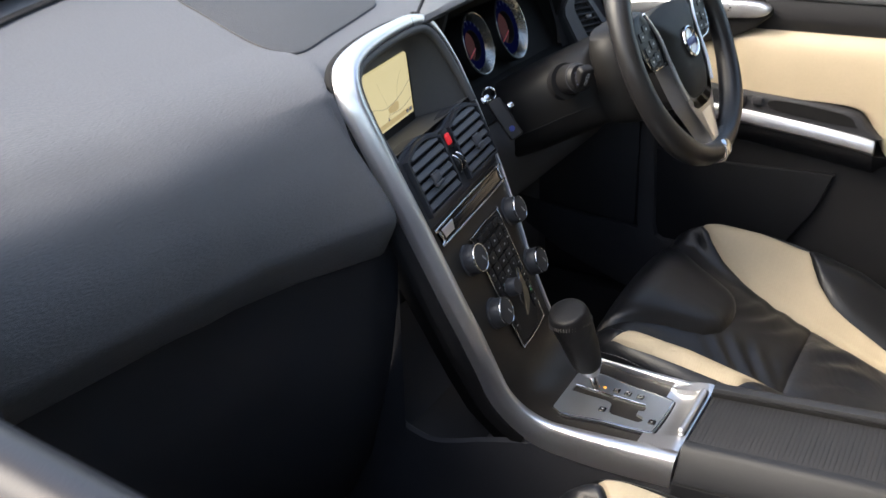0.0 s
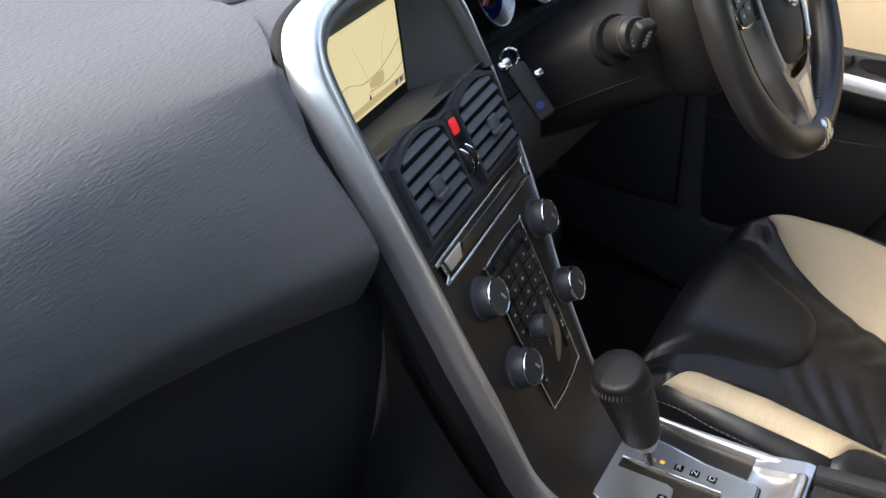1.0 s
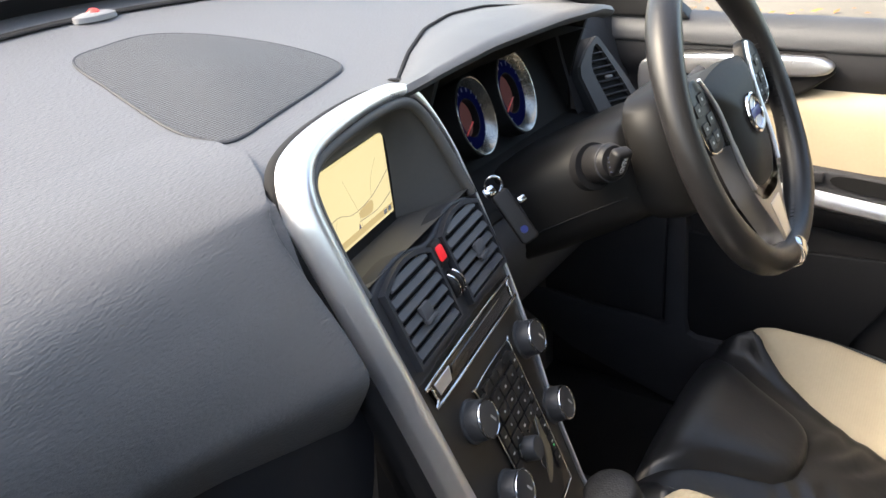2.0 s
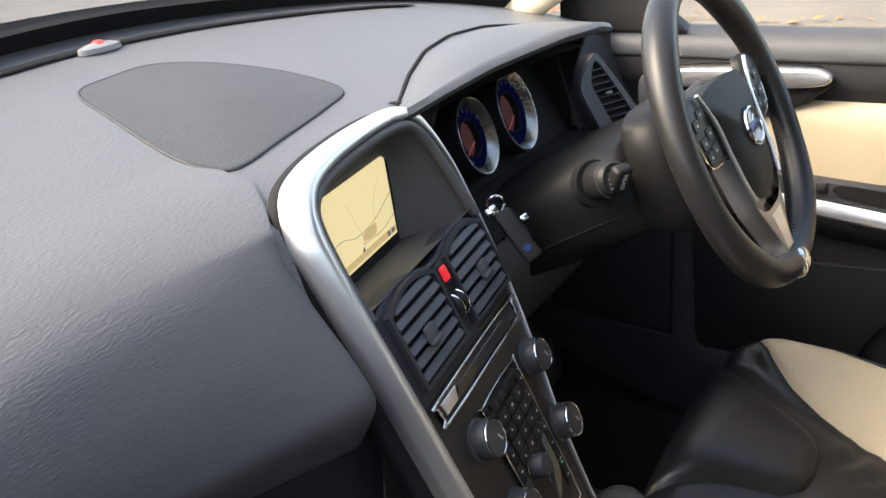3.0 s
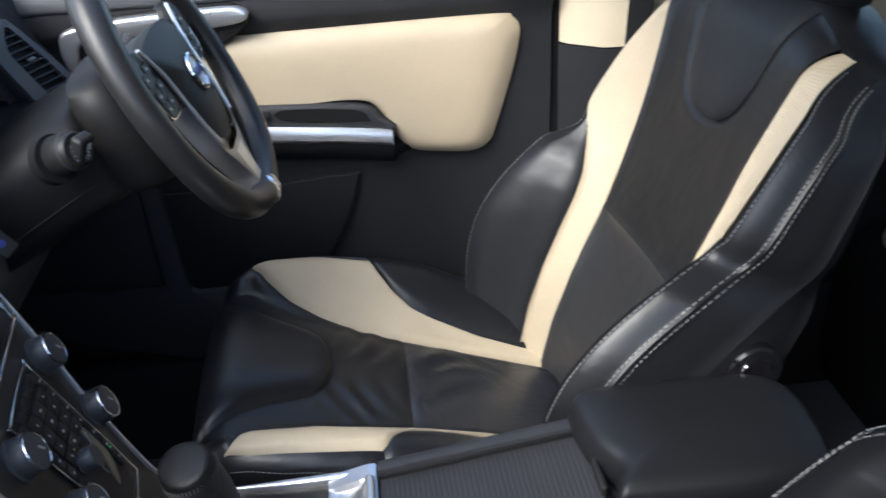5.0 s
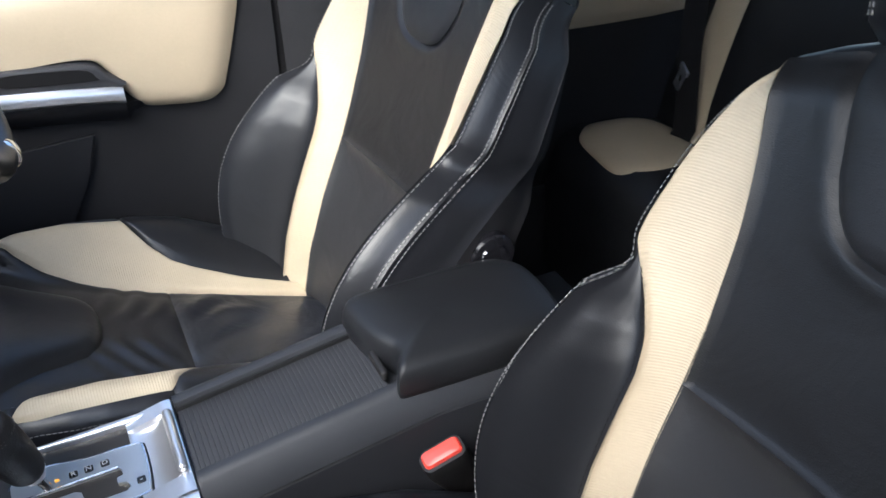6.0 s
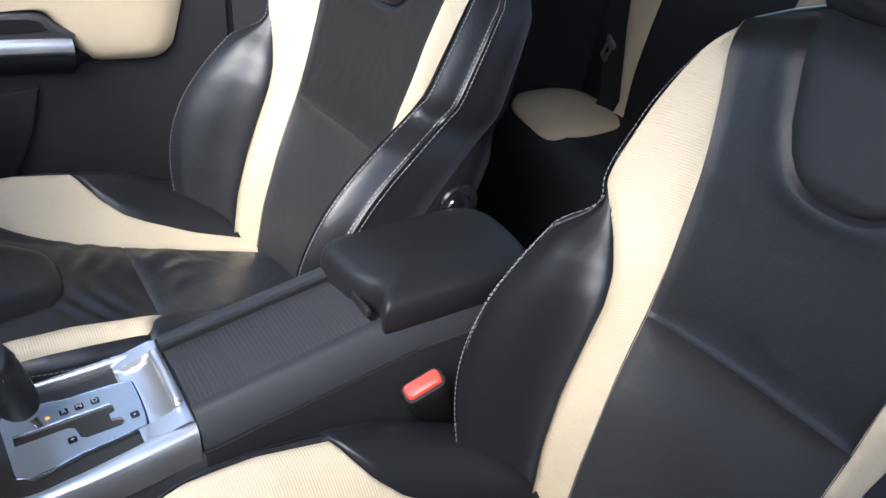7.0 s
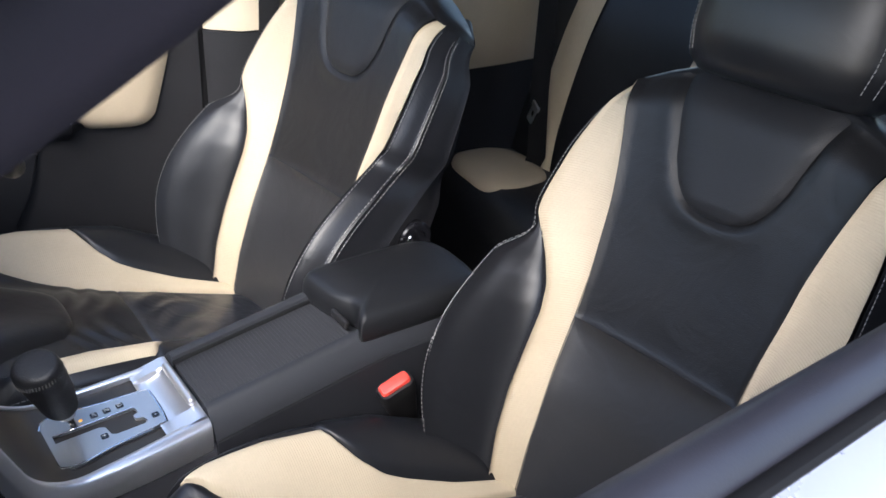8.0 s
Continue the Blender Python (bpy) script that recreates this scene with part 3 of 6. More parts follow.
def frame_of(o, u, v):
    u, v = Vector(u).normalized(), Vector(v)
    n = u.cross(v).normalized()
    v = n.cross(u)
    return Matrix(((u.x, v.x, n.x, o[0]), (u.y, v.y, n.y, o[1]), (u.z, v.z, n.z, o[2]), (0, 0, 0, 1)))
def side_vent(parent):
    """The slanting vent beside the driver's door: a broad grey surround, a black sheet for the shade inside, thin slats
    and a tab.
    """
    m = frame_of((0.575, 0.070, 1.020), (0.88, -0.42, 0), (0, 0.35, 1))
    o = [(-0.004, -0.078), (-0.012, -0.050), (-0.025, -0.014), (-0.036, 0.018), (-0.034, 0.032), (-0.018, 0.052), (-0.004, 0.064), (0.004, 0.071), (0.011, 0.069), (0.030, 0.038), (0.054, -0.002), (0.074, -0.040), (0.094, -0.078)]
    i = [(0.024, -0.066), (0.013, -0.043), (-0.002, -0.006), (-0.012, 0.020), (-0.013, 0.030), (-0.008, 0.046), (0.000, 0.058), (0.005, 0.060), (0.011, 0.053), (0.026, 0.027), (0.044, -0.006), (0.060, -0.040), (0.074, -0.066)]
    v = part("side_air_vent", ring_plate(o, i, 0.008, m), SLAT, parent, "broad dark grey vent surround", 30)
    part("surround_wall", prism(o, -0.001, m, 0.0005, 1, -0.055), TRIM_GREY, v)
    # the vent's inner shade is a thin black sheet under the slats
    part("well", prism(i, 0.001, m, 0.0002, 1, 0.0), SEAL_SHADE, v, "black sheet for the shade behind the slats")
    left, right = table([(-0.066, 0.024), (-0.043, 0.013), (-0.006, -0.002), (0.02, -0.012), (0.03, -0.013), (0.046, -0.008), (0.058, 0.0)]), table([(-0.066, 0.074), (-0.040, 0.060), (-0.006, 0.044), (0.027, 0.026), (0.053, 0.011), (0.06, 0.006)])
    for k in range(11):
        y = -0.062 + 0.0108 * k
        a, b = float(left(y)), float(right(y))
        part("slat", box(((a + b) / 2, 0, 0), (b - a, 0.0024, 0.006), 0.0007, m @ Matrix.Translation((0, y, 0.0045)) @ pose(0, 0, 0, -12), 1), TRIM_GREY, v)
    part("tab", box((0.016, 0.008, 0.008), (0.013, 0.005, 0.006), 0.002, m, 2), PALE_GREY, v, "pale finger tab")
side_vent(dash)
vl = frame_of((-0.70, 0.055, 1.0), (1, -0.2, 0), (0, 0.2, 1))
vent(dash, vl, 0.10, 0.09, 5)

# passenger's glove box and lower dash
gb_out = []
for x in np.linspace(-0.75, -0.118, 12):
    s = -float(pad_point(x, 0.075, 0.925)[1]) + 0.075
    gb_out.append([(x, 0.075 - s, 0.928 - drop(x)), (x, 0.085 - s, 0.915), (x, 0.095 - s, 0.90), (x, 0.105 - s, 0.80), (x, 0.125 - s, 0.70), (x, 0.15 - s, 0.60), (x, 0.18 - s, 0.50), (x, 0.23 - s, 0.40), (x, 0.30 - s, 0.33), (x, 0.62, 0.30)])
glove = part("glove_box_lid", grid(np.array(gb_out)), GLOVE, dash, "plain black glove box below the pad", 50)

# ---- centre stack: a surface that runs down the face and bends into the console ----
stack = thing("centre_stack", (0, 0.05, 0.75), "floating centre stack in a satin silver frame, turned to the driver", "centre stack")
SLOPE, FACE_END, ARC = 0.41, 0.486, 0.10
ANG = math.asin(0.912)
def profile(s):
    """Place and outward normal (y, z) at s metres down the stack from its top."""
    if s <= FACE_END:
        v = 0.165 - s
        return 0.01 + SLOPE * v, 1.0 + 0.912 * v, -0.912, SLOPE
    a0 = ANG
    y0, z0 = 0.01 + SLOPE * (0.165 - FACE_END), 1.0 + 0.912 * (0.165 - FACE_END)
    th = min((s - FACE_END) / ARC, a0)
    a = a0 - th
    cy, cz = y0 - ARC * math.sin(a0), z0 + ARC * math.cos(a0)
    y, z = cy + ARC * math.sin(a), cz - ARC * math.cos(a)
    if s > FACE_END + ARC * a0:
        d = s - FACE_END - ARC * a0
        return y - d, z + 0.05 * d, -0.05, 1.0
    return y, z, -math.sin(a), math.cos(a)
def on_stack(u, s, n):
    y, z, ny, nz = profile(s)
    yaw = 0.16 * float(np.interp(s, (0.40, 0.62), (1, 0)))
    return (u, y + ny * n + yaw * u, z + nz * n)
S_END = FACE_END + ARC * ANG + 0.163
SM = frame_of((0, 0.01, 1.0), (1, 0.16, 0), (0, SLOPE, 0.912))
# edges of the frame: inner and outer on the passenger's side, one thin rail on the driver's
in_l = table([(0.04, 0.140), (0.10, 0.138), (0.13, 0.135), (0.165, 0.132), (0.20, 0.128), (0.25, 0.123), (0.30, 0.119), (0.37, 0.113), (0.44, 0.104), (0.50, 0.097), (0.55, 0.091), (0.60, 0.086), (0.65, 0.082), (0.70, 0.076), (0.80, 0.062)], 0.03)
out_l = table([(0.04, 0.165), (0.085, 0.163), (0.115, 0.160), (0.15, 0.156), (0.19, 0.151), (0.25, 0.146), (0.30, 0.142), (0.36, 0.138), (0.42, 0.130), (0.47, 0.120), (0.53, 0.112), (0.587, 0.108), (0.655, 0.106), (0.715, 0.102), (0.757, 0.097), (0.80, 0.095)], 0.03)
rail = table([(0.04, 0.121), (0.06, 0.127), (0.09, 0.131), (0.16, 0.136), (0.22, 0.134), (0.27, 0.130), (0.347, 0.118), (0.428, 0.100), (0.514, 0.088), (0.60, 0.086), (0.70, 0.086), (0.80, 0.084)], 0.03)
broad = table([(0.0, 0.006), (0.58, 0.006), (0.66, 0.016), (0.80, 0.020)])
n_out = table([(0.0, -0.006), (0.45, -0.006), (0.56, -0.010), (0.66, -0.016), (0.80, -0.018)], 0.04)
def frame_ring(u_in, s_in, u_out, s_out, nd, lift):
    k = float(np.clip((s_in - 0.56) / 0.08, 0, 1)) if u_in < 0 else 0.0     # flatter beside the gear lever
    """Section of the frame from its inner to its outer edge, softly rounded, with a ridge between two facets."""
    mix = lambda f, n: on_stack(u_in + (u_out - u_in) * f, s_in + (s_out - s_in) * f, n)
    return [mix(0, -0.004), mix(0, 0.0055 * lift), mix(0.06, 0.0082 * lift), mix(0.16, 0.0098 * lift), mix(0.34 + 0.10 * k, 0.0106 * lift), mix(0.50 + 0.20 * k, 0.0102 * lift - 0.001 * k), mix(0.58 + 0.22 * k, 0.0088 * lift - 0.002 * k), mix(0.76 + 0.13 * k, 0.0040 * lift + 0.15 * nd), mix(0.92 + 0.04 * k, 0.6 * nd + 0.001), mix(1, nd),
            mix(1, nd - 0.016), on_stack(u_in, s_in + 0.002, nd - 0.016)]
LOOP = [(-float(in_l(s)), s, -float(out_l(s)), s, float(n_out(s)), 1.0) for s in np.linspace(S_END, 0.085, 24)]
LOOP += [(-0.1385, 0.060, -0.1640, 0.058, -0.006, 1.0), (-0.133, 0.041, -0.1565, 0.033, -0.006, 1.0), (-0.119, 0.0275, -0.141, 0.0145, -0.007, 1.0), (-0.098, 0.0205, -0.116, 0.0050, -0.008, 1.0), (-0.070, 0.0168, -0.080, -0.0005, -0.009, 1.0), (-0.030, 0.0145, -0.035, -0.0030, -0.010, 1.0),
         (0.010, 0.0142, 0.010, -0.0032, -0.010, 0.9), (0.046, 0.0160, 0.052, -0.0012, -0.010, 0.75), (0.076, 0.0205, 0.086, 0.0050, -0.010, 0.6), (0.096, 0.031, 0.106, 0.0185, -0.010, 0.5), (0.109, 0.048, 0.1165, 0.039, -0.010, 0.45), (0.118, 0.069, 0.1245, 0.065, -0.010, 0.45)]
LOOP += [(float(rail(s) - broad(s)), s, float(rail(s)), s, -0.010, float(np.interp(s, (0.55, 0.66), (0.45, 0.9)))) for s in np.linspace(0.095, S_END, 24)]
FINE = smooth_curve(LOOP, 4)
fix_normals(part("silver_frame", loft([frame_ring(*q) for q in FINE]), SILVER, stack, "satin silver frame", 50))
# black strip between the frame and the dash
gk = []
for ui, si_, uo, so_, nd, lf_ in FINE:
    if uo > 0.06 or si_ > 0.57:
        continue
    d = np.array([uo - ui, so_ - si_])
    d = d / (np.linalg.norm(d) + 1e-9)
    g = float(np.interp(si_, (0.0, 0.03, 0.10, 0.42, 0.50, 0.57), (0.0010, 0.0030, 0.010, 0.013, 0.004, 0.0005)))
    back = float(np.interp(si_, (0.06, 0.16), (nd - 0.0255, -0.045)))
    at = lambda e, n: on_stack(uo + d[0] * e, so_ + d[1] * e, n)
    gk.append([at(-0.004, nd - 0.010), at(0.35 * g, nd - 0.014), at(0.8 * g, nd - 0.018), at(g, nd - 0.024), at(g * 0.6, back), at(-0.006, back)])
part("gap_strip", loft(gk), SEAL_SHADE, stack)
# face plate below the vents, bending into the console
pl = []
for s in np.linspace(0.240, S_END - 0.045, 60):
    pl.append([on_stack(u, s, 0.0) for u in np.linspace(-float(in_l(s)) - 0.003, float(rail(s)) - 0.001, 13)])
part("face_plate", grid(np.array(pl)), PANEL, stack, "dark bronze metallic panel", 60)
# recess for the screen
def SP(u, v, n):
    return SM @ Vector((u, v, n))
ro = smooth_curve([(-0.134, 0.012), (-0.139, 0.052), (-0.1385, 0.084), (-0.1365, 0.106), (-0.131, 0.1245), (-0.117, 0.1365), (-0.096, 0.1435), (-0.06, 0.1475), (0.0, 0.1500), (0.05, 0.1485), (0.084, 0.1425), (0.104, 0.126), (0.118, 0.088), (0.131, 0.012)], 5)
ri = smooth_curve([(-0.100, 0.028), (-0.101, 0.05), (-0.102, 0.07), (-0.102, 0.09), (-0.100, 0.108), (-0.092, 0.117), (-0.078, 0.122), (-0.05, 0.124), (0.0, 0.125), (0.04, 0.124), (0.064, 0.121), (0.073, 0.110), (0.074, 0.07), (0.072, 0.028)], 5)
rec = [[SP(*p, 0.006) for p in ro], [SP(*(np.array(p) * 0.985), -0.01) for p in ro], [SP(*((np.array(p) + np.array(q)) / 2), -0.030) for p, q in zip(ro, ri)], [SP(*q, -0.078 + 0.37 * q[1]) for q in ri]]
part("screen_recess", loft(rec, False, False), RECESS, stack, "deep dark hood round the screen", 60)
part("screen_bezel", tube([SP(x * 0.968, 0.06 + (y - 0.06) * 0.955, 0.0005) for x, y in ro], 0.0062, 12), RECESS, stack, "dark grey inner lip")
part("recess_floor", grid(np.array([[SP(u, v, n) for u in np.linspace(-0.137, 0.131, 9)] for v, n in ((0.022, 0.004), (0.021, -0.004), (0.020, -0.02), (0.028, -0.080))])), RECESS, stack, "", 60)
SM2 = SM @ Matrix.Translation((-0.012, 0.026, 0.012)) @ Matrix.Translation((0, 0.008, -0.075)) @ pose(0, 0, 0, 20) @ Matrix.Translation((0, -0.016, 0.072))
scr = part("screen", prism([(-0.080, 0.022), (-0.080, 0.107), (-0.077, 0.110), (0.071, 0.110), (0.074, 0.107), (0.074, 0.022)], -0.070, SM2, 0.0008, 1, -0.074), MAP, stack, "lit map screen in pale yellow")
part("recess_back", prism([(-0.098, 0.0), (0.092, 0.0), (0.092, 0.113), (-0.090, 0.113)], -0.0745, SM2, 0.0005, 1, -0.080), SATIN_BLACK, stack)
def SP2(u, v, n):
    return SM2 @ Vector((u, v, n))
def map_line(pts, w=0.0005):
    return tube([SP2(x, y, -0.0698) for x, y in smooth_curve(pts, 5)], w, 5, flat=0.3)
part("map_road", map_line([(-0.078, 0.055), (-0.04, 0.06), (-0.01, 0.052), (0.03, 0.055), (0.072, 0.070)]), MAP_ROAD, scr)
part("map_road", map_line([(0.005, 0.030), (0.0, 0.052), (-0.012, 0.075), (-0.02, 0.091)]), MAP_ROAD, scr)
part("map_road", map_line([(0.03, 0.055), (0.035, 0.074), (0.05, 0.091)]), MAP_ROAD, scr)
part("map_road", map_line([(-0.04, 0.06), (-0.05, 0.045), (-0.06, 0.034)]), MAP_ROAD, scr)
part("map_road", map_line([(0.0, 0.04), (0.04, 0.038), (0.072, 0.045)]), MAP_ROAD, scr)
part("map_land", prism(smooth_curve([(0.005, 0.042), (0.028, 0.04), (0.03, 0.052), (0.004, 0.05)], 4, True), -0.0697, SM2, 0.0001, 1, -0.0702), MAP_LAND, scr)
part("map_bar", box((-0.003, 0.0295, -0.0698), (0.150, 0.007, 0.0006), 0, SM2), MAP_LAND, scr)
part("map_marker", prism([(-0.003, 0.033), (0.001, 0.033), (-0.001, 0.038)], -0.0694, SM2, 0.0001, 1, -0.0702), BLUE, scr)
for k in (0.058, 0.068):
    part("map_button", box((k - 0.004, 0.0295, -0.0693), (0.006, 0.005, 0.0006), 0, SM2), WHITE, scr)
# vent housing with two arched tops
def arch(cx, w, h, y0, bow):
    top = [(cx + w / 2 - w * k / 8, y0 + h - bow * (2 * k / 8 - 1) ** 2) for k in range(9)]
    return top + [(cx - w / 2, y0), (cx + w / 2, y0)]
housing = part("vent_housing", prism(smooth_curve([(-0.131, -0.081), (-0.05, -0.082), (0.05, -0.082), (0.116, -0.081), (0.124, -0.04), (0.126, -0.004), (0.110, 0.016), (0.066, 0.025), (0.03, 0.019), (0.012, 0.014), (-0.012, 0.014), (-0.03, 0.019), (-0.066, 0.025), (-0.118, 0.018), (-0.130, -0.004), (-0.134, -0.04)], 4, True), 0.003, SM, 0.003, 3, -0.02), TRIM_GREY, stack, "", 40)
for side in (-1, 1):
    cx = 0.0655 * side
    o = arch(cx, 0.104, 0.092, -0.071, 0.013)
    i = [(cx + (x - cx) * 0.915, -0.0265 + (y + 0.0265) * 0.905) for x, y in o]
    vt = part("air_vent", ring_plate(o, i, 0.0085, SM @ Matrix.Translation((0, 0, 0.0025))), TRIM_GREY, stack, "", 30)
    # flat black sheet close behind the slats, for the shade inside the vent
    part("well", prism(i, 0.0038, SM, 0.0002, 1, 0.0028), SEAL_SHADE, vt)
    for k in range(6):
        yy = -0.0600 + k * 0.0136
        ww = 0.0935 if k < 5 else 0.080
        part("slat", box((cx, 0, 0.0), (ww, 0.0092, 0.0028), 0.0011, SM @ Matrix.Translation((0, yy, 0.0085)) @ pose(0, 0, 0, -24), 1), SLAT, vt)
    tb = part("tab", box((cx + 0.006 * side, -0.033, 0.0115), (0.020, 0.017, 0.006), 0.0025, SM, 2), SLAT, vt, "finger tab")
    part("tab_grip", box((cx + 0.006 * side, -0.041, 0.0138), (0.022, 0.005, 0.006), 0.002, SM, 2), SLAT, tb)
    part("thumb_wheel", lathe([(0.0125, -0.0028), (0.0145, -0.0014), (0.0145, 0.0014), (0.0125, 0.0028)], 24, SM @ Matrix.Translation((0.0062 * side, -0.040, 0.0005)) @ pose(0, 0, 0, 0, 90)), SATIN_BLACK, vt, "ribbed thumb wheel")
    part("wheel_edge", tube([SM @ Vector((0.0062 * side + 0.0026, -0.040 + 0.0148 * math.cos(a), 0.0005 + 0.0148 * math.sin(a))) for a in np.linspace(0.5, 2.6, 14)], 0.0011, 6), CHROME, vt, "bright wheel edge")
hz = part("hazard_surround", prism(rounded(0.022, 0.028, 0.005), 0.0, SM @ Matrix.Translation((0, -0.004, 0.009)), 0.002, 2, -0.008), SATIN_BLACK, stack)
part("hazard_button", prism(rounded(0.0125, 0.016, 0.003), 0.003, SM @ Matrix.Translation((0, -0.004, 0.0085)), 0.0015, 2, -0.002), RED_LIT, hz, "lit red hazard button")
# disc slot
so = smooth_curve([(-0.108, -0.094), (-0.103, -0.089), (0.103, -0.089), (0.108, -0.094), (0.106, -0.108), (0.099, -0.113), (-0.099, -0.113), (-0.106, -0.108)], 4, True)
si = [((x) * 0.972, -0.101 + (y + 0.101) * 0.80) for x, y in so]
ds = part("disc_slot", tube([SP(x, y, 0.0025) for x, y in so], 0.0019, 8, True), CHROME, stack, "chrome-edged disc slot", 60)
part("slot_plate", prism(si, 0.002, SM, 0.0008, 1, -0.003), GLOSS_BLACK, ds, "dark slot plate")
part("slot_insert", prism([(-0.101, -0.0945), (-0.066, -0.0945), (-0.072, -0.1075), (-0.098, -0.1075)], 0.003, SM, 0.0008, 1, 0.0), ALU, ds, "pale metal insert")
part("slot_gap", prism([(-0.062, -0.0965), (0.082, -0.0965), (0.082, -0.1035), (-0.066, -0.1035)], 0.003, SM, 0.0008, 1, 0.0), GLOSS_BLACK, ds, "black slot")
# key pad
ko = smooth_curve([(-0.046, -0.150), (-0.042, -0.137), (0.050, -0.137), (0.054, -0.150), (0.050, -0.300), (0.040, -0.318), (-0.032, -0.318), (-0.042, -0.300)], 5, True)
ki = [(0.004 + (x - 0.004) * 0.965, -0.227 + (y + 0.227) * 0.98) for x, y in ko]
kp = part("key_pad", tube([SP(x, y, 0.003) for x, y in ko], 0.0013, 8, True), CHROME, stack, "key pad with a thin chrome edge", 60)
part("pad_plate", prism(ki, 0.0025, SM, 0.001, 1, -0.002), SATIN_BLACK, kp)
for r in range(4):
    for c in range(3):
        x, y = -0.018 + c * 0.0225, -0.1655 - r * 0.0165
        key = part("button", box((x, y, 0.0035), (0.0212, 0.0152, 0.005), 0.0012, SM, 2), SATIN_BLACK, kp)
        part("print", box((x, y, 0.0062), (0.0022 if c != 1 else 0.004, 0.0024, 0.0004), 0, SM), WHITE, key)
for r in range(7):
    for sx_ in (-0.0385, 0.0455):
        y = -0.158 - r * 0.021
        key = part("button", box((sx_ - (0.004 if sx_ > 0 else -0.004) * r / 7, y, 0.0035), (0.0125, 0.0195, 0.004), 0.0012, SM, 2), SATIN_BLACK, kp)
        part("print", box((sx_ - (0.004 if sx_ > 0 else -0.004) * r / 7, y, 0.0057), (0.004, 0.0016, 0.0004), 0, SM), WHITE, key)
for c in range(4):
    part("button", box((-0.024 + c * 0.019, -0.1475, 0.0035), (0.018, 0.0105, 0.004), 0.0012, SM, 2), SATIN_BLACK, kp)
part("menu_knob", lathe([(0.0135, 0.003), (0.013, 0.016), (0.0115, 0.018), (0.0005, 0.018)], 24, SM @ Matrix.Translation((-0.008, -0.236, 0))), KNOB_SIDE, kp)
part("menu_arc", tube([SP(-0.008 + 0.0190 * math.cos(a), -0.236 + 0.0190 * math.sin(a), 0.005) for a in np.linspace(0.6, 3.0, 16)], 0.0010, 6), CHROME, kp)
fig = smooth_curve([(0.034, -0.222), (0.040, -0.236), (0.039, -0.256), (0.032, -0.274), (0.018, -0.286), (0.006, -0.291), (0.010, -0.280), (0.021, -0.266), (0.027, -0.250), (0.027, -0.234)], 4, True)
part("climate_figure", prism(fig, 0.0044, SM, 0.0004, 1, 0.002), FIGURE, kp, "pale bronze climate panel")
part("climate_line", tube([SP(x, y, 0.0048) for x, y in smooth_curve([(0.033, -0.206), (0.034, -0.220), (0.027, -0.236), (0.014, -0.250), (0.004, -0.262), (0.006, -0.272)], 4)], 0.0010, 6), CHROME, kp, "bright outline of a seated shape")
part("led", lathe([(0.0015, 0.003), (0.0013, 0.0055), (0.0002, 0.0056)], 8, SM @ Matrix.Translation((0.0425, -0.268, 0))), GREEN_LED, kp)
# four knobs
for kx, ky, tint in ((-0.070, -0.157, WHITE), (0.090, -0.157, WHITE), (-0.068, -0.243, BLUE), (0.086, -0.243, WHITE)):
    km = SM @ Matrix.Translation((kx, ky, 0))
    kn = part("rotary_knob", lathe([(0.0225, -0.001), (0.0225, 0.002), (0.0205, 0.0035), (0.0198, 0.018), (0.0188, 0.0195), (0.016, 0.020)], 36, km), KNOB_SIDE, stack, "dull silver rotary knob with a chrome ring")
    part("chrome_ring", lathe([(0.0196, 0.0168), (0.0201, 0.0190), (0.0195, 0.0204), (0.0184, 0.0204), (0.0176, 0.0195)], 36, km), CHROME, kn)
    part("knob_face", lathe([(0.0178, 0.018), (0.0172, 0.0196), (0.012, 0.0190), (0.0005, 0.0186)], 32, km), GLOSS_BLACK, kn)
    part("pointer", box((0.004, -0.007, 0.0198), (0.0026, 0.010, 0.0006), 0, km @ pose(0, 0, 0, 0, 0, 30)), WHITE, kn)
    part("print", box((-0.002, 0.007, 0.0196), (0.009, 0.003, 0.0005), 0, km @ pose(0, 0, 0, 0, 0, 20)), tint, kn)
# the stack's hidden back and side cheeks
for side in (-1, 1):
    ch = []
    for s in np.linspace(0.22, 0.66, 16):
        w = float(out_l(s) if side < 0 else rail(s)) - (0.012 if side < 0 else 0.002)
        ch.append([on_stack(side * w, s, float(n_out(s)) - 0.008), on_stack(side * (w - 0.01), s, -0.06), on_stack(side * (w - 0.02), s, -0.10)])
    part("cheek", grid(np.array(ch)), INSIDE, stack, "", 60)

# key fob in its slot beside the stack
key = thing("car_key", (0.165, 0.0, 0.97), "black remote key with a metal ring hanging beside the stack", "key")
km = frame_of((0.164, 0.002, 0.975), (0.642, -0.585, 0.47), (0, 0.63, 0.78))
part("fob", prism(rounded(0.022, 0.068, 0.005), 0.010, km, 0.003, 3), SATIN_BLACK, key)
part("fob_badge", lathe([(0.0045, 0.0095), (0.0045, 0.0106), (0.0003, 0.0106)], 16, km @ Matrix.Translation((0.0, -0.018, 0))), BLUE, key)
part("key_ring", tube([km @ Vector((0.010 * math.cos(a), 0.043 + 0.010 * math.sin(a), 0.008 + 0.006 * math.sin(a))) for a in np.linspace(0, 6.28, 24)][:-1], 0.0015, 8, True), CHROME, key)
part("key_holder", box((-0.008, 0.040, 0.004), (0.016, 0.013, 0.012), 0.004, km), CHROME, key)
part("key_blade", box((0.018, 0.012, 0.006), (0.010, 0.008, 0.006), 0.002, km), CHROME, key)

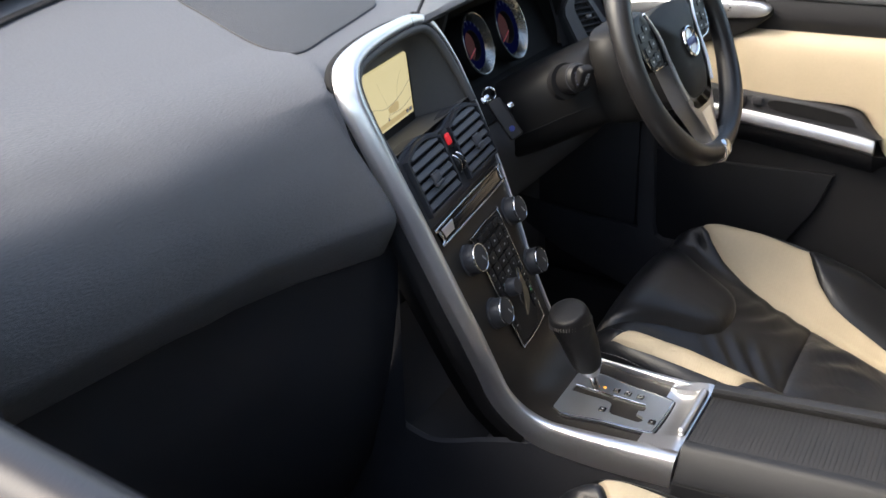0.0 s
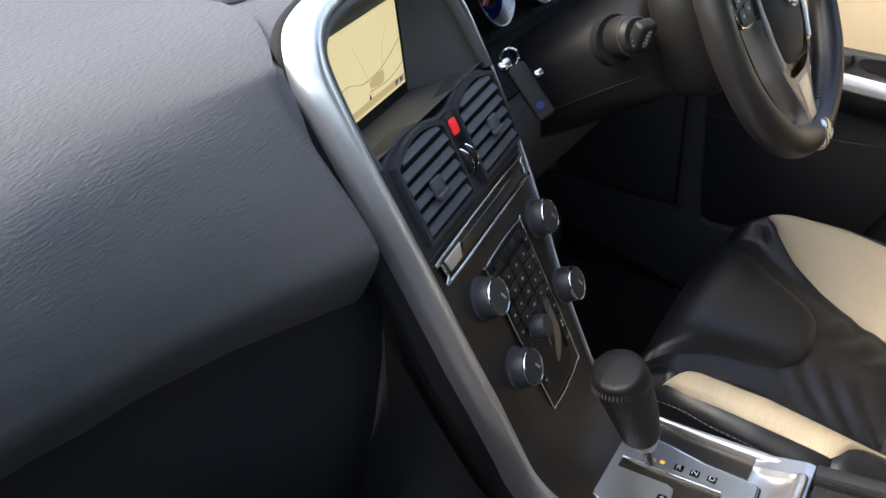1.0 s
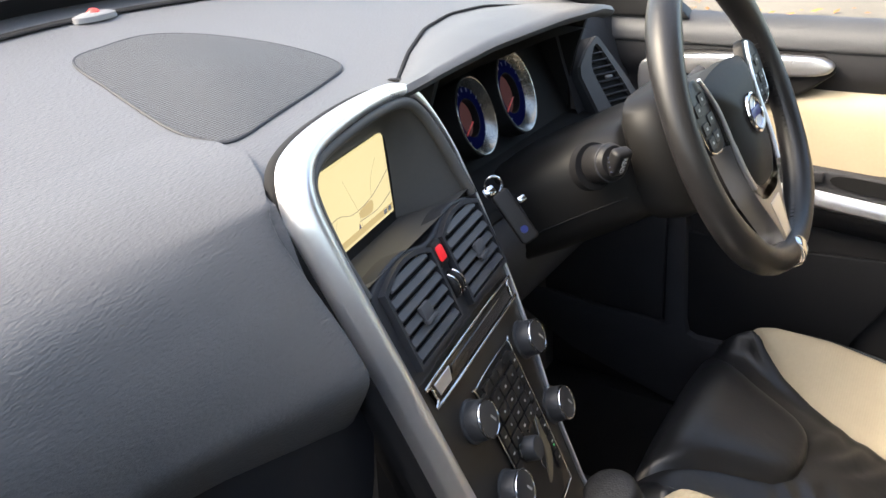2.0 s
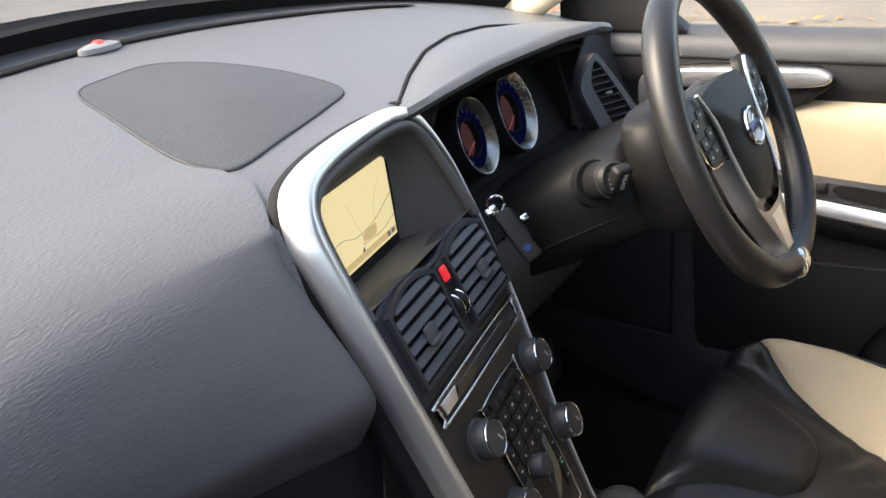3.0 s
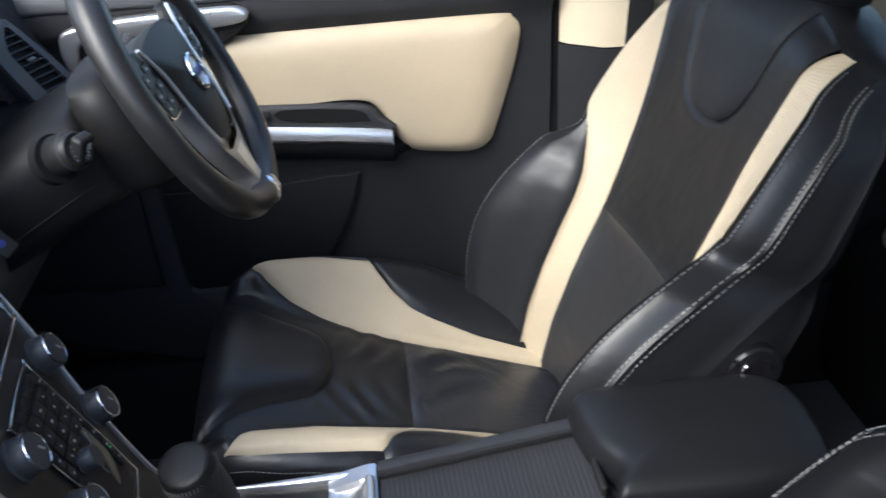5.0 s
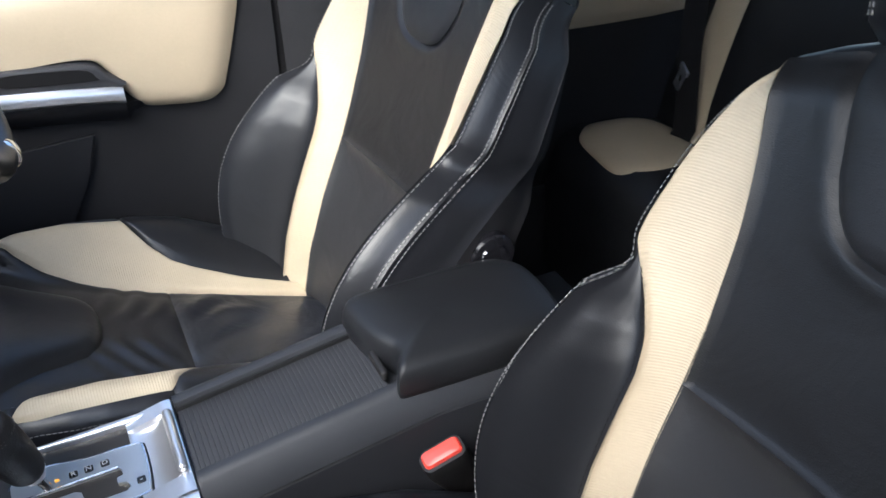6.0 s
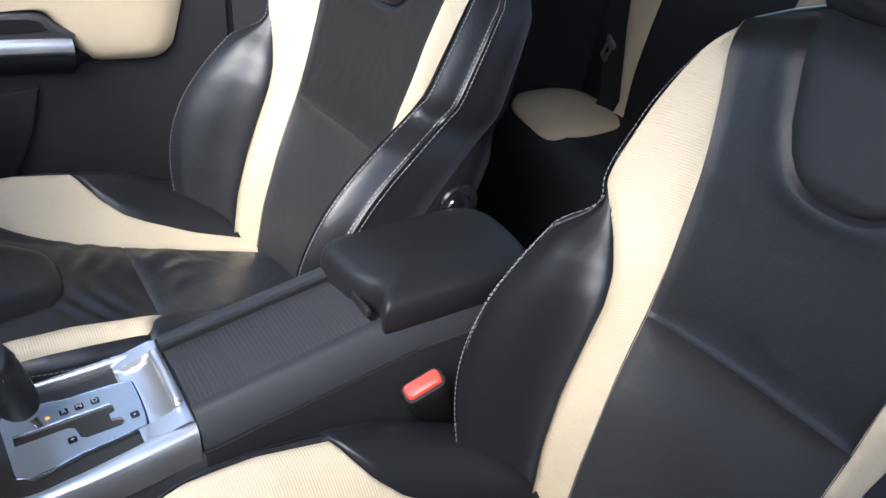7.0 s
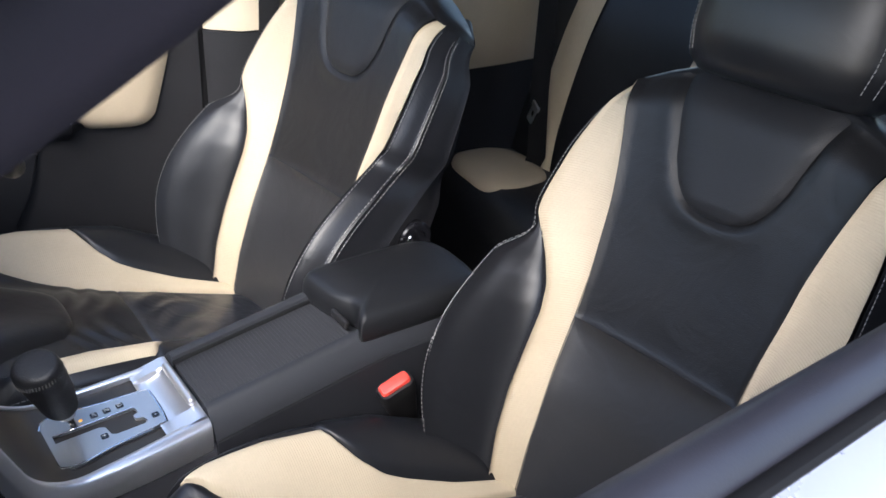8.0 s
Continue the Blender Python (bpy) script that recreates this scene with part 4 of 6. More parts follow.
# ---- instrument dials ----
cluster = thing("instrument_cluster", (0.35, 0.11, 1.0), "two round dials with chrome rims, lit blue and pink", "instruments")
for gx, gz, gr in ((0.269, 1.049, 0.048), (0.381, 1.052, 0.054)):
    gm = frame_of((gx, 0.116 + 0.35 * (gz - 1.04), gz), (1, 0.12, 0), (0, 0.35, 1))
    dial = part("dial", lathe([(gr + 0.0045, -0.022), (gr + 0.0045, 0.0118), (gr + 0.003, 0.0126), (gr + 0.002, 0.0110), (gr + 0.001, -0.012), (0.0005, -0.012)], 48, gm), SEAL_SHADE, cluster, "black dial housing")
    part("chrome_rim", open_lathe([(gr + 0.003, 0.0118), (gr + 0.0022, 0.0130), (gr + 0.0008, 0.0126), (gr - 0.0075, 0.0012), (gr - 0.0085, 0.0005)], 64, gm), RIM_METAL, dial, "polished metal rim")
    part("blue_ring", open_lathe([(gr - 0.0075, 0.0006), (gr - 0.009, 0.0010), (gr * 0.53, 0.0010)], 48, gm), DIAL_BLUE, dial)
    part("centre_well", open_lathe([(gr * 0.53, 0.0012), (gr * 0.51, 0.0006), (gr * 0.505, -0.0095)], 40, gm), SEAL_SHADE, dial)
    part("dial_centre", lathe([(gr * 0.51, -0.0090), (gr * 0.48, -0.0085), (0.0005, -0.0085)], 32, gm), DIAL_RED, dial)
    part("needle", box((-gr * 0.34, -gr * 0.12, 0.0030), (gr * 0.62, 0.0022, 0.0014), 0.0005, gm @ pose(0, 0, 0, 0, 0, 20)), RED, dial)
    for k in range(15):
        a = radians(-50 + k * 20)
        part("tick", box((gr * 0.76, 0, 0.0030), (gr * 0.10, 0.0016, 0.0004), 0, gm @ pose(0, 0, 0, 0, 0, -50 + k * 20)), TICK, dial)

# ---- steering wheel and column ----
TAU = 25
WC = Vector((0.364, -0.191, 1.063))
WM = frame_of(WC, (1, 0, 0), (0, math.sin(radians(TAU)), math.cos(radians(TAU))))
wheel = thing("steering_wheel", WC, "black leather three-spoke steering wheel with satin silver trim", "steering wheel")
R = 0.178
rimpath = [WM @ Vector((R * math.sin(a), R * math.cos(a), 0)) for a in (2 * math.pi * k / 72 for k in range(72))]
rad = [0.0165 + 0.0028 * (abs(math.sin(2 * (2 * math.pi * k / 72))) ** 4) for k in range(72)]
HUB = material("matt_airbag_cover", (0.0105, 0.0105, 0.0100), 0.55, bump=0.2, bscale=800, dist=0.0004, spec=0.3)
RIM = material("grained_wheel_leather", (0.0135, 0.013, 0.0135), 0.31, bump=0.3, bscale=520, kind="cells", dist=0.0007)
part("rim", tube(rimpath, rad, 16, True), RIM, wheel, "grained black leather rim")
sg = []
for k in range(150):
    a = 2 * math.pi * k / 150
    if abs(math.sin(a)) > 0.25:
        c = Vector(((R - 0.0168) * math.sin(a), (R - 0.0168) * math.cos(a), 0.0))
        sg.append(box((0, 0, 0), (0.0016, 0.0010, 0.005), 0, WM @ Matrix.Translation(c) @ pose(0, 0, 0, 0, 0, -math.degrees(a)) @ pose(0, 0, 0, 0, 0, 20), 1))
part("rim_stitching", join(*sg), SATIN_BLACK, wheel, kind="stuff")
hub = smooth_curve([(-0.086, 0.048), (-0.05, 0.058), (0, 0.061), (0.05, 0.058), (0.086, 0.048), (0.069, 0.012), (0.063, -0.040), (0.052, -0.080), (0.028, -0.098), (-0.028, -0.098), (-0.052, -0.080), (-0.063, -0.040), (-0.069, 0.012)], 5, True)
part("hub", puff(hub, 0.022, WM @ Matrix.Translation((0, 0, -0.006)), 0.004), HUB, wheel, "smooth black airbag cover")
part("hub_back", prism([(x * 0.95, y * 0.95) for x, y in hub], 0.002, WM, 0.006, 2, -0.042), SATIN_BLACK, wheel)
for side in (-1, 1):
    sp = [(0.060 * side, 0.052), (0.166 * side, 0.034), (0.168 * side, -0.012), (0.062 * side, -0.016)]
    arm = part("side_spoke", prism(sp, -0.006, WM, 0.004, 2, -0.018), SATIN_BLACK, wheel)
    part("spoke_trim", tube([WM @ Vector((x * side, y, 0.006)) for x, y in smooth_curve([(0.098, 0.064), (0.086, 0.046), (0.074, 0.018), (0.070, -0.02), (0.066, -0.050), (0.056, -0.080)], 5)], [0.0022] * 8 + [0.0026] * 8 + [0.0032] * 10, 8), SILVER, arm, "satin silver trim line")
    pd = part("button_pad", prism(smooth_curve([(0.096 * side, 0.066), (0.140 * side, 0.054), (0.142 * side, 0.014), (0.120 * side, -0.014), (0.080 * side, -0.016), (0.078 * side, 0.02)], 4, True), 0.002, WM, 0.003, 2, -0.010), SATIN_BLACK, arm)
    part("pad_edge", tube([WM @ Vector((x * side, y, 0.001)) for x, y in smooth_curve([(0.136, 0.02), (0.130, -0.004), (0.116, -0.015), (0.086, -0.017), (0.074, -0.015)], 4)], 0.0012, 6), CHROME, pd)
    for bx, by in ((0.102, 0.044), (0.121, 0.036), (0.096, 0.020), (0.118, 0.014), (0.097, 0.000), (0.116, -0.003)):
        part("button", box((bx * side, by, 0.0025), (0.0185, 0.0135, 0.002), 0.0008, WM, 1), SATIN_BLACK, pd)
        part("print", box((bx * side, by, 0.0038), (0.004, 0.003, 0.0004), 0, WM), WHITE, pd)
# lower spoke: a forked satin piece
low = smooth_curve([(-0.070, -0.020), (-0.056, -0.083), (-0.036, -0.120), (-0.021, -0.148), (-0.017, -0.172), (0.017, -0.172), (0.021, -0.148), (0.036, -0.120), (0.056, -0.083), (0.070, -0.020), (0.055, -0.076), (0.032, -0.0985), (0, -0.102), (-0.032, -0.0985), (-0.055, -0.076)], 4, True)
ls = part("lower_spoke", prism(low, 0.004, WM, 0.003, 2, -0.022), SHADED_SATIN, wheel, "forked satin silver spoke")
part("spoke_window", prism([(-0.020, -0.112), (0.020, -0.112), (0.010, -0.160), (-0.010, -0.160)], 0.0048, WM, 0.0006, 1, -0.002), ALU, ls)
part("lower_clasp", box((0, -0.182, 0.0), (0.040, 0.036, 0.037), 0.014, WM, 4), CHROME, wheel, "polished clasp round the rim")
em = WM @ Matrix.Translation((0, -0.006, 0.016))
bd = part("badge_ring", tube([em @ Vector((0.0215 * math.cos(a), 0.0215 * math.sin(a), 0.002)) for a in np.linspace(0, 6.2832, 37)[:-1]], 0.0030, 8, True), CHROME, wheel, "round chrome badge ring")
part("badge_disc", lathe([(0.0205, -0.003), (0.0205, 0.001), (0.0005, 0.0012)], 28, em), ALU, bd)
part("badge_bar", box((0, 0, 0.002), (0.044, 0.011, 0.003), 0.001, em), BLUE, bd, "blue bar")
part("badge_band", box((0, 0, 0.0012), (0.046, 0.0055, 0.002), 0.001, em @ pose(0, 0, 0, 0, 0, 40)), CHROME, bd)

column = thing("steering_column", (0.355, 0.0, 1.0), "black steering column cowl with stalks", "steering column")
def col_ring(t, rx, rz, dz=0.0):
    c = Vector((0.35, 0.06, 0.970)) * (1 - t) + Vector((0.35, -0.175, 1.040)) * t
    return [c + Vector((rx * math.copysign(abs(math.cos(a)) ** 0.5, math.cos(a)), 0.10 * math.sin(a) * 0.3, rz * math.copysign(abs(math.sin(a)) ** 0.6, math.sin(a)) + dz)) for a in (2 * math.pi * k / 32 for k in range(32))]
part("cowl", loft([col_ring(0.0, 0.135, 0.058, -0.045), col_ring(0.2, 0.128, 0.060, -0.035), col_ring(0.5, 0.112, 0.060, -0.018), col_ring(0.66, 0.100, 0.054, -0.014), col_ring(0.69, 0.092, 0.048, -0.01)]), COWL, column, "tapering black cowl", 60)
part("cowl_seam", tube([Vector(col_ring(*q)[17]) + Vector((-0.0004, 0, 0)) for q in ((0.05, 0.1335, 0.058, -0.043), (0.2, 0.128, 0.060, -0.035), (0.5, 0.112, 0.060, -0.018), (0.66, 0.100, 0.054, -0.014))], 0.0012, 6), SEAL_SHADE, column)
part("collar", loft([col_ring(0.69, 0.085, 0.060, -0.01), col_ring(0.70, 0.090, 0.072, -0.006), col_ring(0.82, 0.088, 0.074, -0.006), col_ring(0.88, 0.080, 0.068, -0.005), col_ring(0.92, 0.07, 0.055)]), COWL, column, "", 60)
sk, sv = Vector((0.232, -0.070, 1.026)), Vector((-0.018, -0.034, 0.014))
stalk = part("stalk", tube([sk - sv * 0.1, sk + sv * 0.35, sk + sv * 0.72, sk + sv * 0.80], [0.0225, 0.0222, 0.0205, 0.0180], 28), SATIN_BLACK, column, "left stalk")
# solid black disc on the cowl, standing for the shade inside the stalk's hole
part("stalk_well", tube([sk - sv * 0.25 + Vector((-0.003, 0.002, -0.002)), sk + sv * 0.03 + Vector((-0.003, 0.002, -0.002))], [0.028, 0.0275], 32), SEAL_SHADE, stalk, "black disc for the shade in the hole round the stalk")
part("stalk_ridge", tube([frame_of(sk + sv * 0.60, (-sv.y, sv.x, 0), (0, 0.4, 1)) @ Vector((0.0212 * math.cos(a), 0.0212 * math.sin(a), 0)) for a in np.linspace(0, 6.2832, 33)[:-1]], 0.0012, 8, True), TRIM_GREY, stalk)
hm = frame_of(sk + sv * 0.95, (-sv.y, sv.x, 0), (0, 0, 1))
part("stalk_head", box((0, 0, 0), (0.024, 0.033, 0.016), 0.005, hm @ pose(0, 0, 0, 22), 3), SATIN_BLACK, stalk)
for k in range(4):
    part("print", box((-0.006, -0.009 + 0.0055 * k, 0.0), (0.006, 0.0016, 0.0004), 0, frame_of(sk + sv * 0.5, (-sv.y, sv.x, 0), (0, 0.4, 1)) @ pose(0, 0, 0, 0, -14) @ Matrix.Translation((0, 0, 0.0200)), 1), TICK, stalk)
part("stalk_text", text_geo("READ", 0.0085, hm @ pose(0, 0, 0, 22) @ Matrix.Translation((0.0, 0, 0.0082)) @ pose(0, 0, 0, 0, 0, -90)), WHITE, stalk, "white lettering")
part("far_stalk", tube([(0.45, -0.07, 1.03), (0.49, -0.09, 1.05), (0.52, -0.105, 1.065)], [0.010, 0.011, 0.014], 12, flat=0.6), TRIM_GREY, column)

# ---- centre console ----
console = thing("centre_console", (0, -0.5, 0.12), "dark grey centre console between the front seats", "console")
def cons_top(y):
    return float(np.interp(y, (-0.90, -0.66, -0.36, -0.2, 0.0), (0.716, 0.716, 0.674, 0.62, 0.60)))
cb = []
for y in np.linspace(-0.3785, -0.845, 30):
    z = cons_top(y)
    cb.append([(-0.098, y, z - 0.0400), (-0.0945, y, z - 0.030), (-0.076, y, z - 0.006), (-0.071, y, z - 0.0015), (-0.065, y, z), (-0.059, y, z - 0.001), (-0.0565, y, z - 0.004), (-0.056, y, z - 0.016),
               (0.050, y, z - 0.016), (0.0505, y, z + 0.001), (0.053, y, z + 0.0055), (0.059, y, z + 0.0075), (0.067, y, z + 0.006), (0.074, y, z - 0.001), (0.094, y, z - 0.030), (0.098, y, z - 0.0400)])
fix_normals(part("console_top", loft(cb), CONSOLE, console, "dark grey rails beside the shutter", 35))
part("console_side", loft([[(-0.114, y, 0.12), (-0.106, y, cons_top(y) - 0.075), (-0.1005, y, cons_top(y) - 0.042), (-0.095, y, cons_top(y) - 0.0385), (0.095, y, cons_top(y) - 0.0385), (0.1005, y, cons_top(y) - 0.042), (0.106, y, cons_top(y) - 0.075), (0.114, y, 0.12)] for y in np.linspace(-0.3785, -0.845, 16)]), CONSOLE_SIDE, console, "black lower side", 35)
part("panel_seam", tube([(-0.0992, y, cons_top(y) - 0.0405) for y in np.linspace(-0.380, -0.66, 14)], 0.0011, 6), SEAL_SHADE, console)
part("rail_gap", box((0.0485, -0.495, cons_top(-0.495) - 0.004), (0.003, 0.236, 0.012), 0.001, Matrix.Translation((0, -0.495, cons_top(-0.495))) @ pose(0, 0, 0, -8) @ Matrix.Translation((0, 0.495, -cons_top(-0.495)))), SEAL_SHADE, console)
# roller shutter of fine ribs, side by side
nr, pitch = 41, 0.0057
for k in range(nr):
    y = -0.3835 - k * pitch
    z = cons_top(y) - 0.0075
    part("shutter_rib", box((-0.004, 0, 0), (0.104, pitch * 1.0, 0.006), 0.0005, Matrix.Translation((0, y, z)) @ pose(0, 0, 0, -8), 2), RUBBER, console)
# lower console running forward below the floating stack
lc = []
for y, z in [(-0.39, 0.635)] + [tuple(p) for p in smooth_curve([(-0.20, 0.632), (-0.12, 0.612), (-0.06, 0.585), (-0.01, 0.572), (0.05, 0.592), (0.10, 0.64), (0.16, 0.70)], 5)]:
    q = 0.024 * min(1, max(0, (-0.12 - y) / 0.16))
    lc.append([(-0.128 + q, y, 0.12), (-0.122 + q, y, z - 0.03), (-0.118 + q, y, z - 0.004), (-0.112 + q, y, z), (-0.106 + q, y, z - 0.006), (-0.104 + q, y, z - 0.05), (0.104 - q, y, z - 0.05), (0.106 - q, y, z - 0.006), (0.112 - q, y, z), (0.118 - q, y, z - 0.004), (0.122 - q, y, z - 0.03), (0.128 - q, y, 0.12)])
fix_normals(part("lower_console", loft(lc), GLOVE, console, "", 30))
part("tunnel_panel", grid(np.array([[(-0.105 - 0.02 * t, 0.02 + 0.24 * s, 0.90 - 0.36 * t) for t in np.linspace(0, 1, 6)] for s in np.linspace(0, 1, 6)])), TRIM_GREY, console, "", 60)
part("tray_floor", box((0, -0.05, 0.53), (0.21, 0.5, 0.02), 0.004), TRIM, console)
# chrome end piece of the frame
def end_top(x, y):
    """The end piece rises backwards; a shallow bowl is sunk into its middle."""
    z = float(np.interp(y, (-0.378, -0.376, -0.368, -0.352, -0.335, -0.322), (0.664, 0.669, 0.670, 0.666, 0.662, 0.658)))
    side = max(0.0, min(1.0, (0.0535 - abs(x - 0.003)) / 0.003))
    return z - 0.0075 * side * math.sin(math.pi * max(0.0, min(1.0, (-0.318 - y) / 0.046))) ** 0.7
EX = [-0.078, -0.060, -0.0515, -0.0505, -0.0495, -0.0485, -0.0475, -0.0465] + list(np.linspace(-0.040, 0.046, 10)) + [0.0525, 0.0535, 0.0545, 0.0555, 0.0565, 0.0575, 0.066, 0.078]
EY = list(np.linspace(-0.320, -0.366, 18)) + [-0.370, -0.374, -0.376, -0.378]
part("cross_bar", grid(np.array([[(x, y, end_top(x, y)) for y in EY] + [(x, -0.3785, 0.640)] for x in EX])), SILVER, console, "satin silver end piece with a shallow bowl", 40)
part("end_bar", loft([[(x, -0.3680 + 0.0062 * q * math.cos(a), 0.6735 + 0.0062 * q * math.sin(a)) for a in (2 * math.pi * k / 16 for k in range(16))] for x, q in ((-0.0478, 0.3), (-0.0470, 0.7), (-0.0450, 0.95), (-0.041, 1.0), (0.003, 1.0), (0.047, 1.0), (0.051, 0.95), (0.0530, 0.7), (0.0538, 0.3))]), ALU, console, "rounded satin bar", 60)
# gear plate with its zigzag gate
gpm = frame_of((0.004, -0.262, 0.6505), (1, 0, 0), (0, 1, -0.045))
gp = smooth_curve([(-0.058, 0.072), (-0.056, 0.0), (-0.052, -0.058), (-0.042, -0.069), (0.018, -0.071), (0.029, -0.062), (0.034, -0.01), (0.040, 0.072)], 4, True)
gate = [(0.005, 0.066), (0.002, 0.0), (0.001, -0.040), (-0.003, -0.043), (-0.012, -0.043), (-0.014, -0.036), (-0.022, -0.036), (-0.025, -0.046), (-0.033, -0.049), (-0.038, -0.044), (-0.037, -0.006), (-0.033, 0.0), (-0.016, 0.003), (-0.012, 0.010), (-0.011, 0.066)]
plate = part("gear_plate", holed(gp, gate, 0.0045, 0.010, gpm), GEAR_ALU, console, "polished aluminium gear plate", 30)
# chrome tube added to give the plate's edge a highlight
part("plate_rim", tube([gpm @ Vector((x, y, 0.0040)) for x, y in gp], 0.0013, 6, True), CHROME, plate)
# dark tube round the plate for the shade in its groove
part("plate_groove_shade", tube([gpm @ Vector((x * 1.045, y * 1.03, 0.0006)) for x, y in gp], 0.0016, 6, True), SATIN_BLACK, plate)
part("gate_floor", prism([(x * 1.02, y) for x, y in gate], 0.0, gpm, 0.0003, 1, -0.002), SATIN_BLACK, plate, "black selector gate")
part("gate_edge", tube([gpm @ Vector((0.004 - 0.002 * t, 0.066 - 0.106 * t, 0.0045)) for t in np.linspace(0, 1, 10)], 0.0014, 8), CHROME, plate)
for ch, lx, ly in (("R", 0.015, 0.008), ("N", 0.015, -0.009), ("D", 0.015, -0.027), ("-", -0.030, -0.061), ("+", -0.033, 0.009)):
    bm_ = gpm @ Matrix.Translation((lx, ly, 0.0045))
    key = part("letter_tile", prism(rounded(0.0098, 0.0098, 0.002), 0.0014, bm_, 0.0005, 1, -0.001), GLOSS_BLACK, plate)
    part("letter", text_geo(ch, 0.0095, bm_ @ Matrix.Translation((0, 0, 0.0016)) @ pose(0, 0, 0, 0, 0, -90)), WHITE, key)
part("park_light", box((0.015, 0.026, 0.005), (0.004, 0.005, 0.002), 0.001, gpm), AMBER, plate)
# gear lever
lever = thing("gear_lever", (0.012, -0.222, 0.65), "gear lever with a stitched black leather knob", "gear lever")
part("shaft", tube([(0.014, -0.228, 0.645), (0.010, -0.221, 0.672), (0.008, -0.217, 0.69)], [0.0055, 0.006, 0.008], 14), CHROME, lever)
part("collar", tube([(0.009, -0.2185, 0.680), (0.0075, -0.216, 0.692), (0.0065, -0.2145, 0.699)], [0.012, 0.017, 0.019], 24), SILVER, lever)
kp_ = [(0.0065, -0.2145, 0.692), (0.004, -0.211, 0.706), (0.000, -0.206, 0.727), (-0.004, -0.200, 0.748), (-0.008, -0.195, 0.765), (-0.011, -0.191, 0.778), (-0.013, -0.188, 0.787), (-0.014, -0.187, 0.791)]
part("leather_knob", tube(smooth_curve(kp_, 4), list(np.interp(np.linspace(0, 1, 29), (0, 0.08, 0.3, 0.5, 0.68, 0.8, 0.9, 0.96, 1), (0.0185, 0.0225, 0.0270, 0.0300, 0.0312, 0.0300, 0.0255, 0.018, 0.006))), 26, flat=0.92), KNOB, lever, "stitched black leather knob", 70)
st = []
for k in range(46):
    a = 2 * math.pi * k / 46
    c = Vector((-0.0092, -0.1933, 0.769)) + Vector((0.0306 * math.cos(a), 0.0290 * math.sin(a) * 0.98, -0.006 * math.sin(a) - 0.003 * math.cos(a)))
    st.append(box((0, 0, 0), (0.0022, 0.0013, 0.0055), 0, Matrix.Translation(c) @ pose(0, 0, 0, 0, 0, math.degrees(a)), 1))
part("knob_stitching", join(*st), DARK_THREAD, lever, kind="stuff")
# armrest lid
rest = thing("armrest", (0, -0.72, 0.71), "padded dark grey armrest lid on the console", "armrest")
AR = [(0.088, -0.600), (0.070, -0.592), (0.040, -0.596), (0.005, -0.603), (-0.020, -0.612), (-0.040, -0.622), (-0.060, -0.622), (-0.086, -0.612), (-0.094, -0.63), (-0.096, -0.76), (-0.090, -0.82), (-0.06, -0.85), (0.0, -0.858), (0.06, -0.85), (0.090, -0.82), (0.097, -0.76), (0.096, -0.63)]
ao = smooth_curve([(x * 0.90, y - 0.006 - 0.06 * max(x, 0)) for x, y in AR], 4, True)
ac = np.mean(np.array(ao), 0)
ar = []
for k, h in ((0.97, 0.700), (1.0, 0.704), (1.01, 0.715), (1.0, 0.728), (0.97, 0.738), (0.92, 0.744), (0.8, 0.748), (0.5, 0.751), (0.05, 0.752)):
    ar.append([(ac[0] + (p[0] - ac[0]) * k, ac[1] + (p[1] - ac[1]) * k, h - 0.004 * max(0, -0.66 - p[1]) / 0.2) for p in ao])
PAD = material("soft_armrest_vinyl", (0.0085, 0.009, 0.0105), 0.42, bump=0.25, bscale=560, kind="cells", dist=0.0006, spec=0.33)
fix_normals(part("lid", loft(ar), PAD, rest, "", 60))
part("latch", box((-0.030, -0.612, 0.716), (0.045, 0.008, 0.014), 0.003, Matrix(), 3), SATIN_BLACK, rest)

# seat belt buckle beside the passenger seat
def buckle(x, y, z):
    b = thing("belt_buckle", (x, y, z - 0.12), "black seat belt buckle with a red release button", "belt buckle")
    m = Matrix.Translation((x, y, z)) @ pose(0, 0, 0, -22, -14, 0)
    part("housing", loft([[m @ Vector((px * k, py * k, h)) for px, py in rounded(0.030, 0.058, 0.010)] for k, h in ((0.6, -0.13), (0.8, -0.08), (1.0, -0.03), (1.0, -0.004), (0.95, 0.0))]), SATIN_BLACK, b)
    part("button", loft([[m @ Vector((px * k, py * k, h)) for px, py in rounded(0.020, 0.050, 0.006)] for k, h in ((1.0, -0.012), (1.0, 0.004), (0.9, 0.007), (0.5, 0.0085))]), BUCKLE_RED, b, "red release button")
    return b
buckle(-0.130, -0.648, 0.643)

# ---- driver's door ----
DM = Matrix(((0, 0, -1, 0.757), (-1, 0, 0, 0), (0, 1, 0, 0), (0, 0, 0, 1)))   # local x: backwards, y: up, z: into the car
door = thing("driver_door", (0.79, -0.25, 0.3), "driver's door with a cream leather panel and silver strip", "door")
dsec = []
for y in np.linspace(0.26, -0.735, 24):
    dsec.append([(0.82, y, 0.30), (0.775, y, 0.30), (0.770, y, 0.45), (0.762, y, 0.62), (0.760, y, 0.74), (0.757, y, 0.84), (0.757, y, 0.96), (0.752, y, 1.000), (0.742, y, 1.010), (0.738, y, 1.025), (0.741, y, 1.050), (0.752, y, 1.078), (0.768, y, 1.091), (0.80, y, 1.094), (0.825, y, 1.088)])
part("door_panel", loft(dsec), TRIM, door, "black plastic", 40)
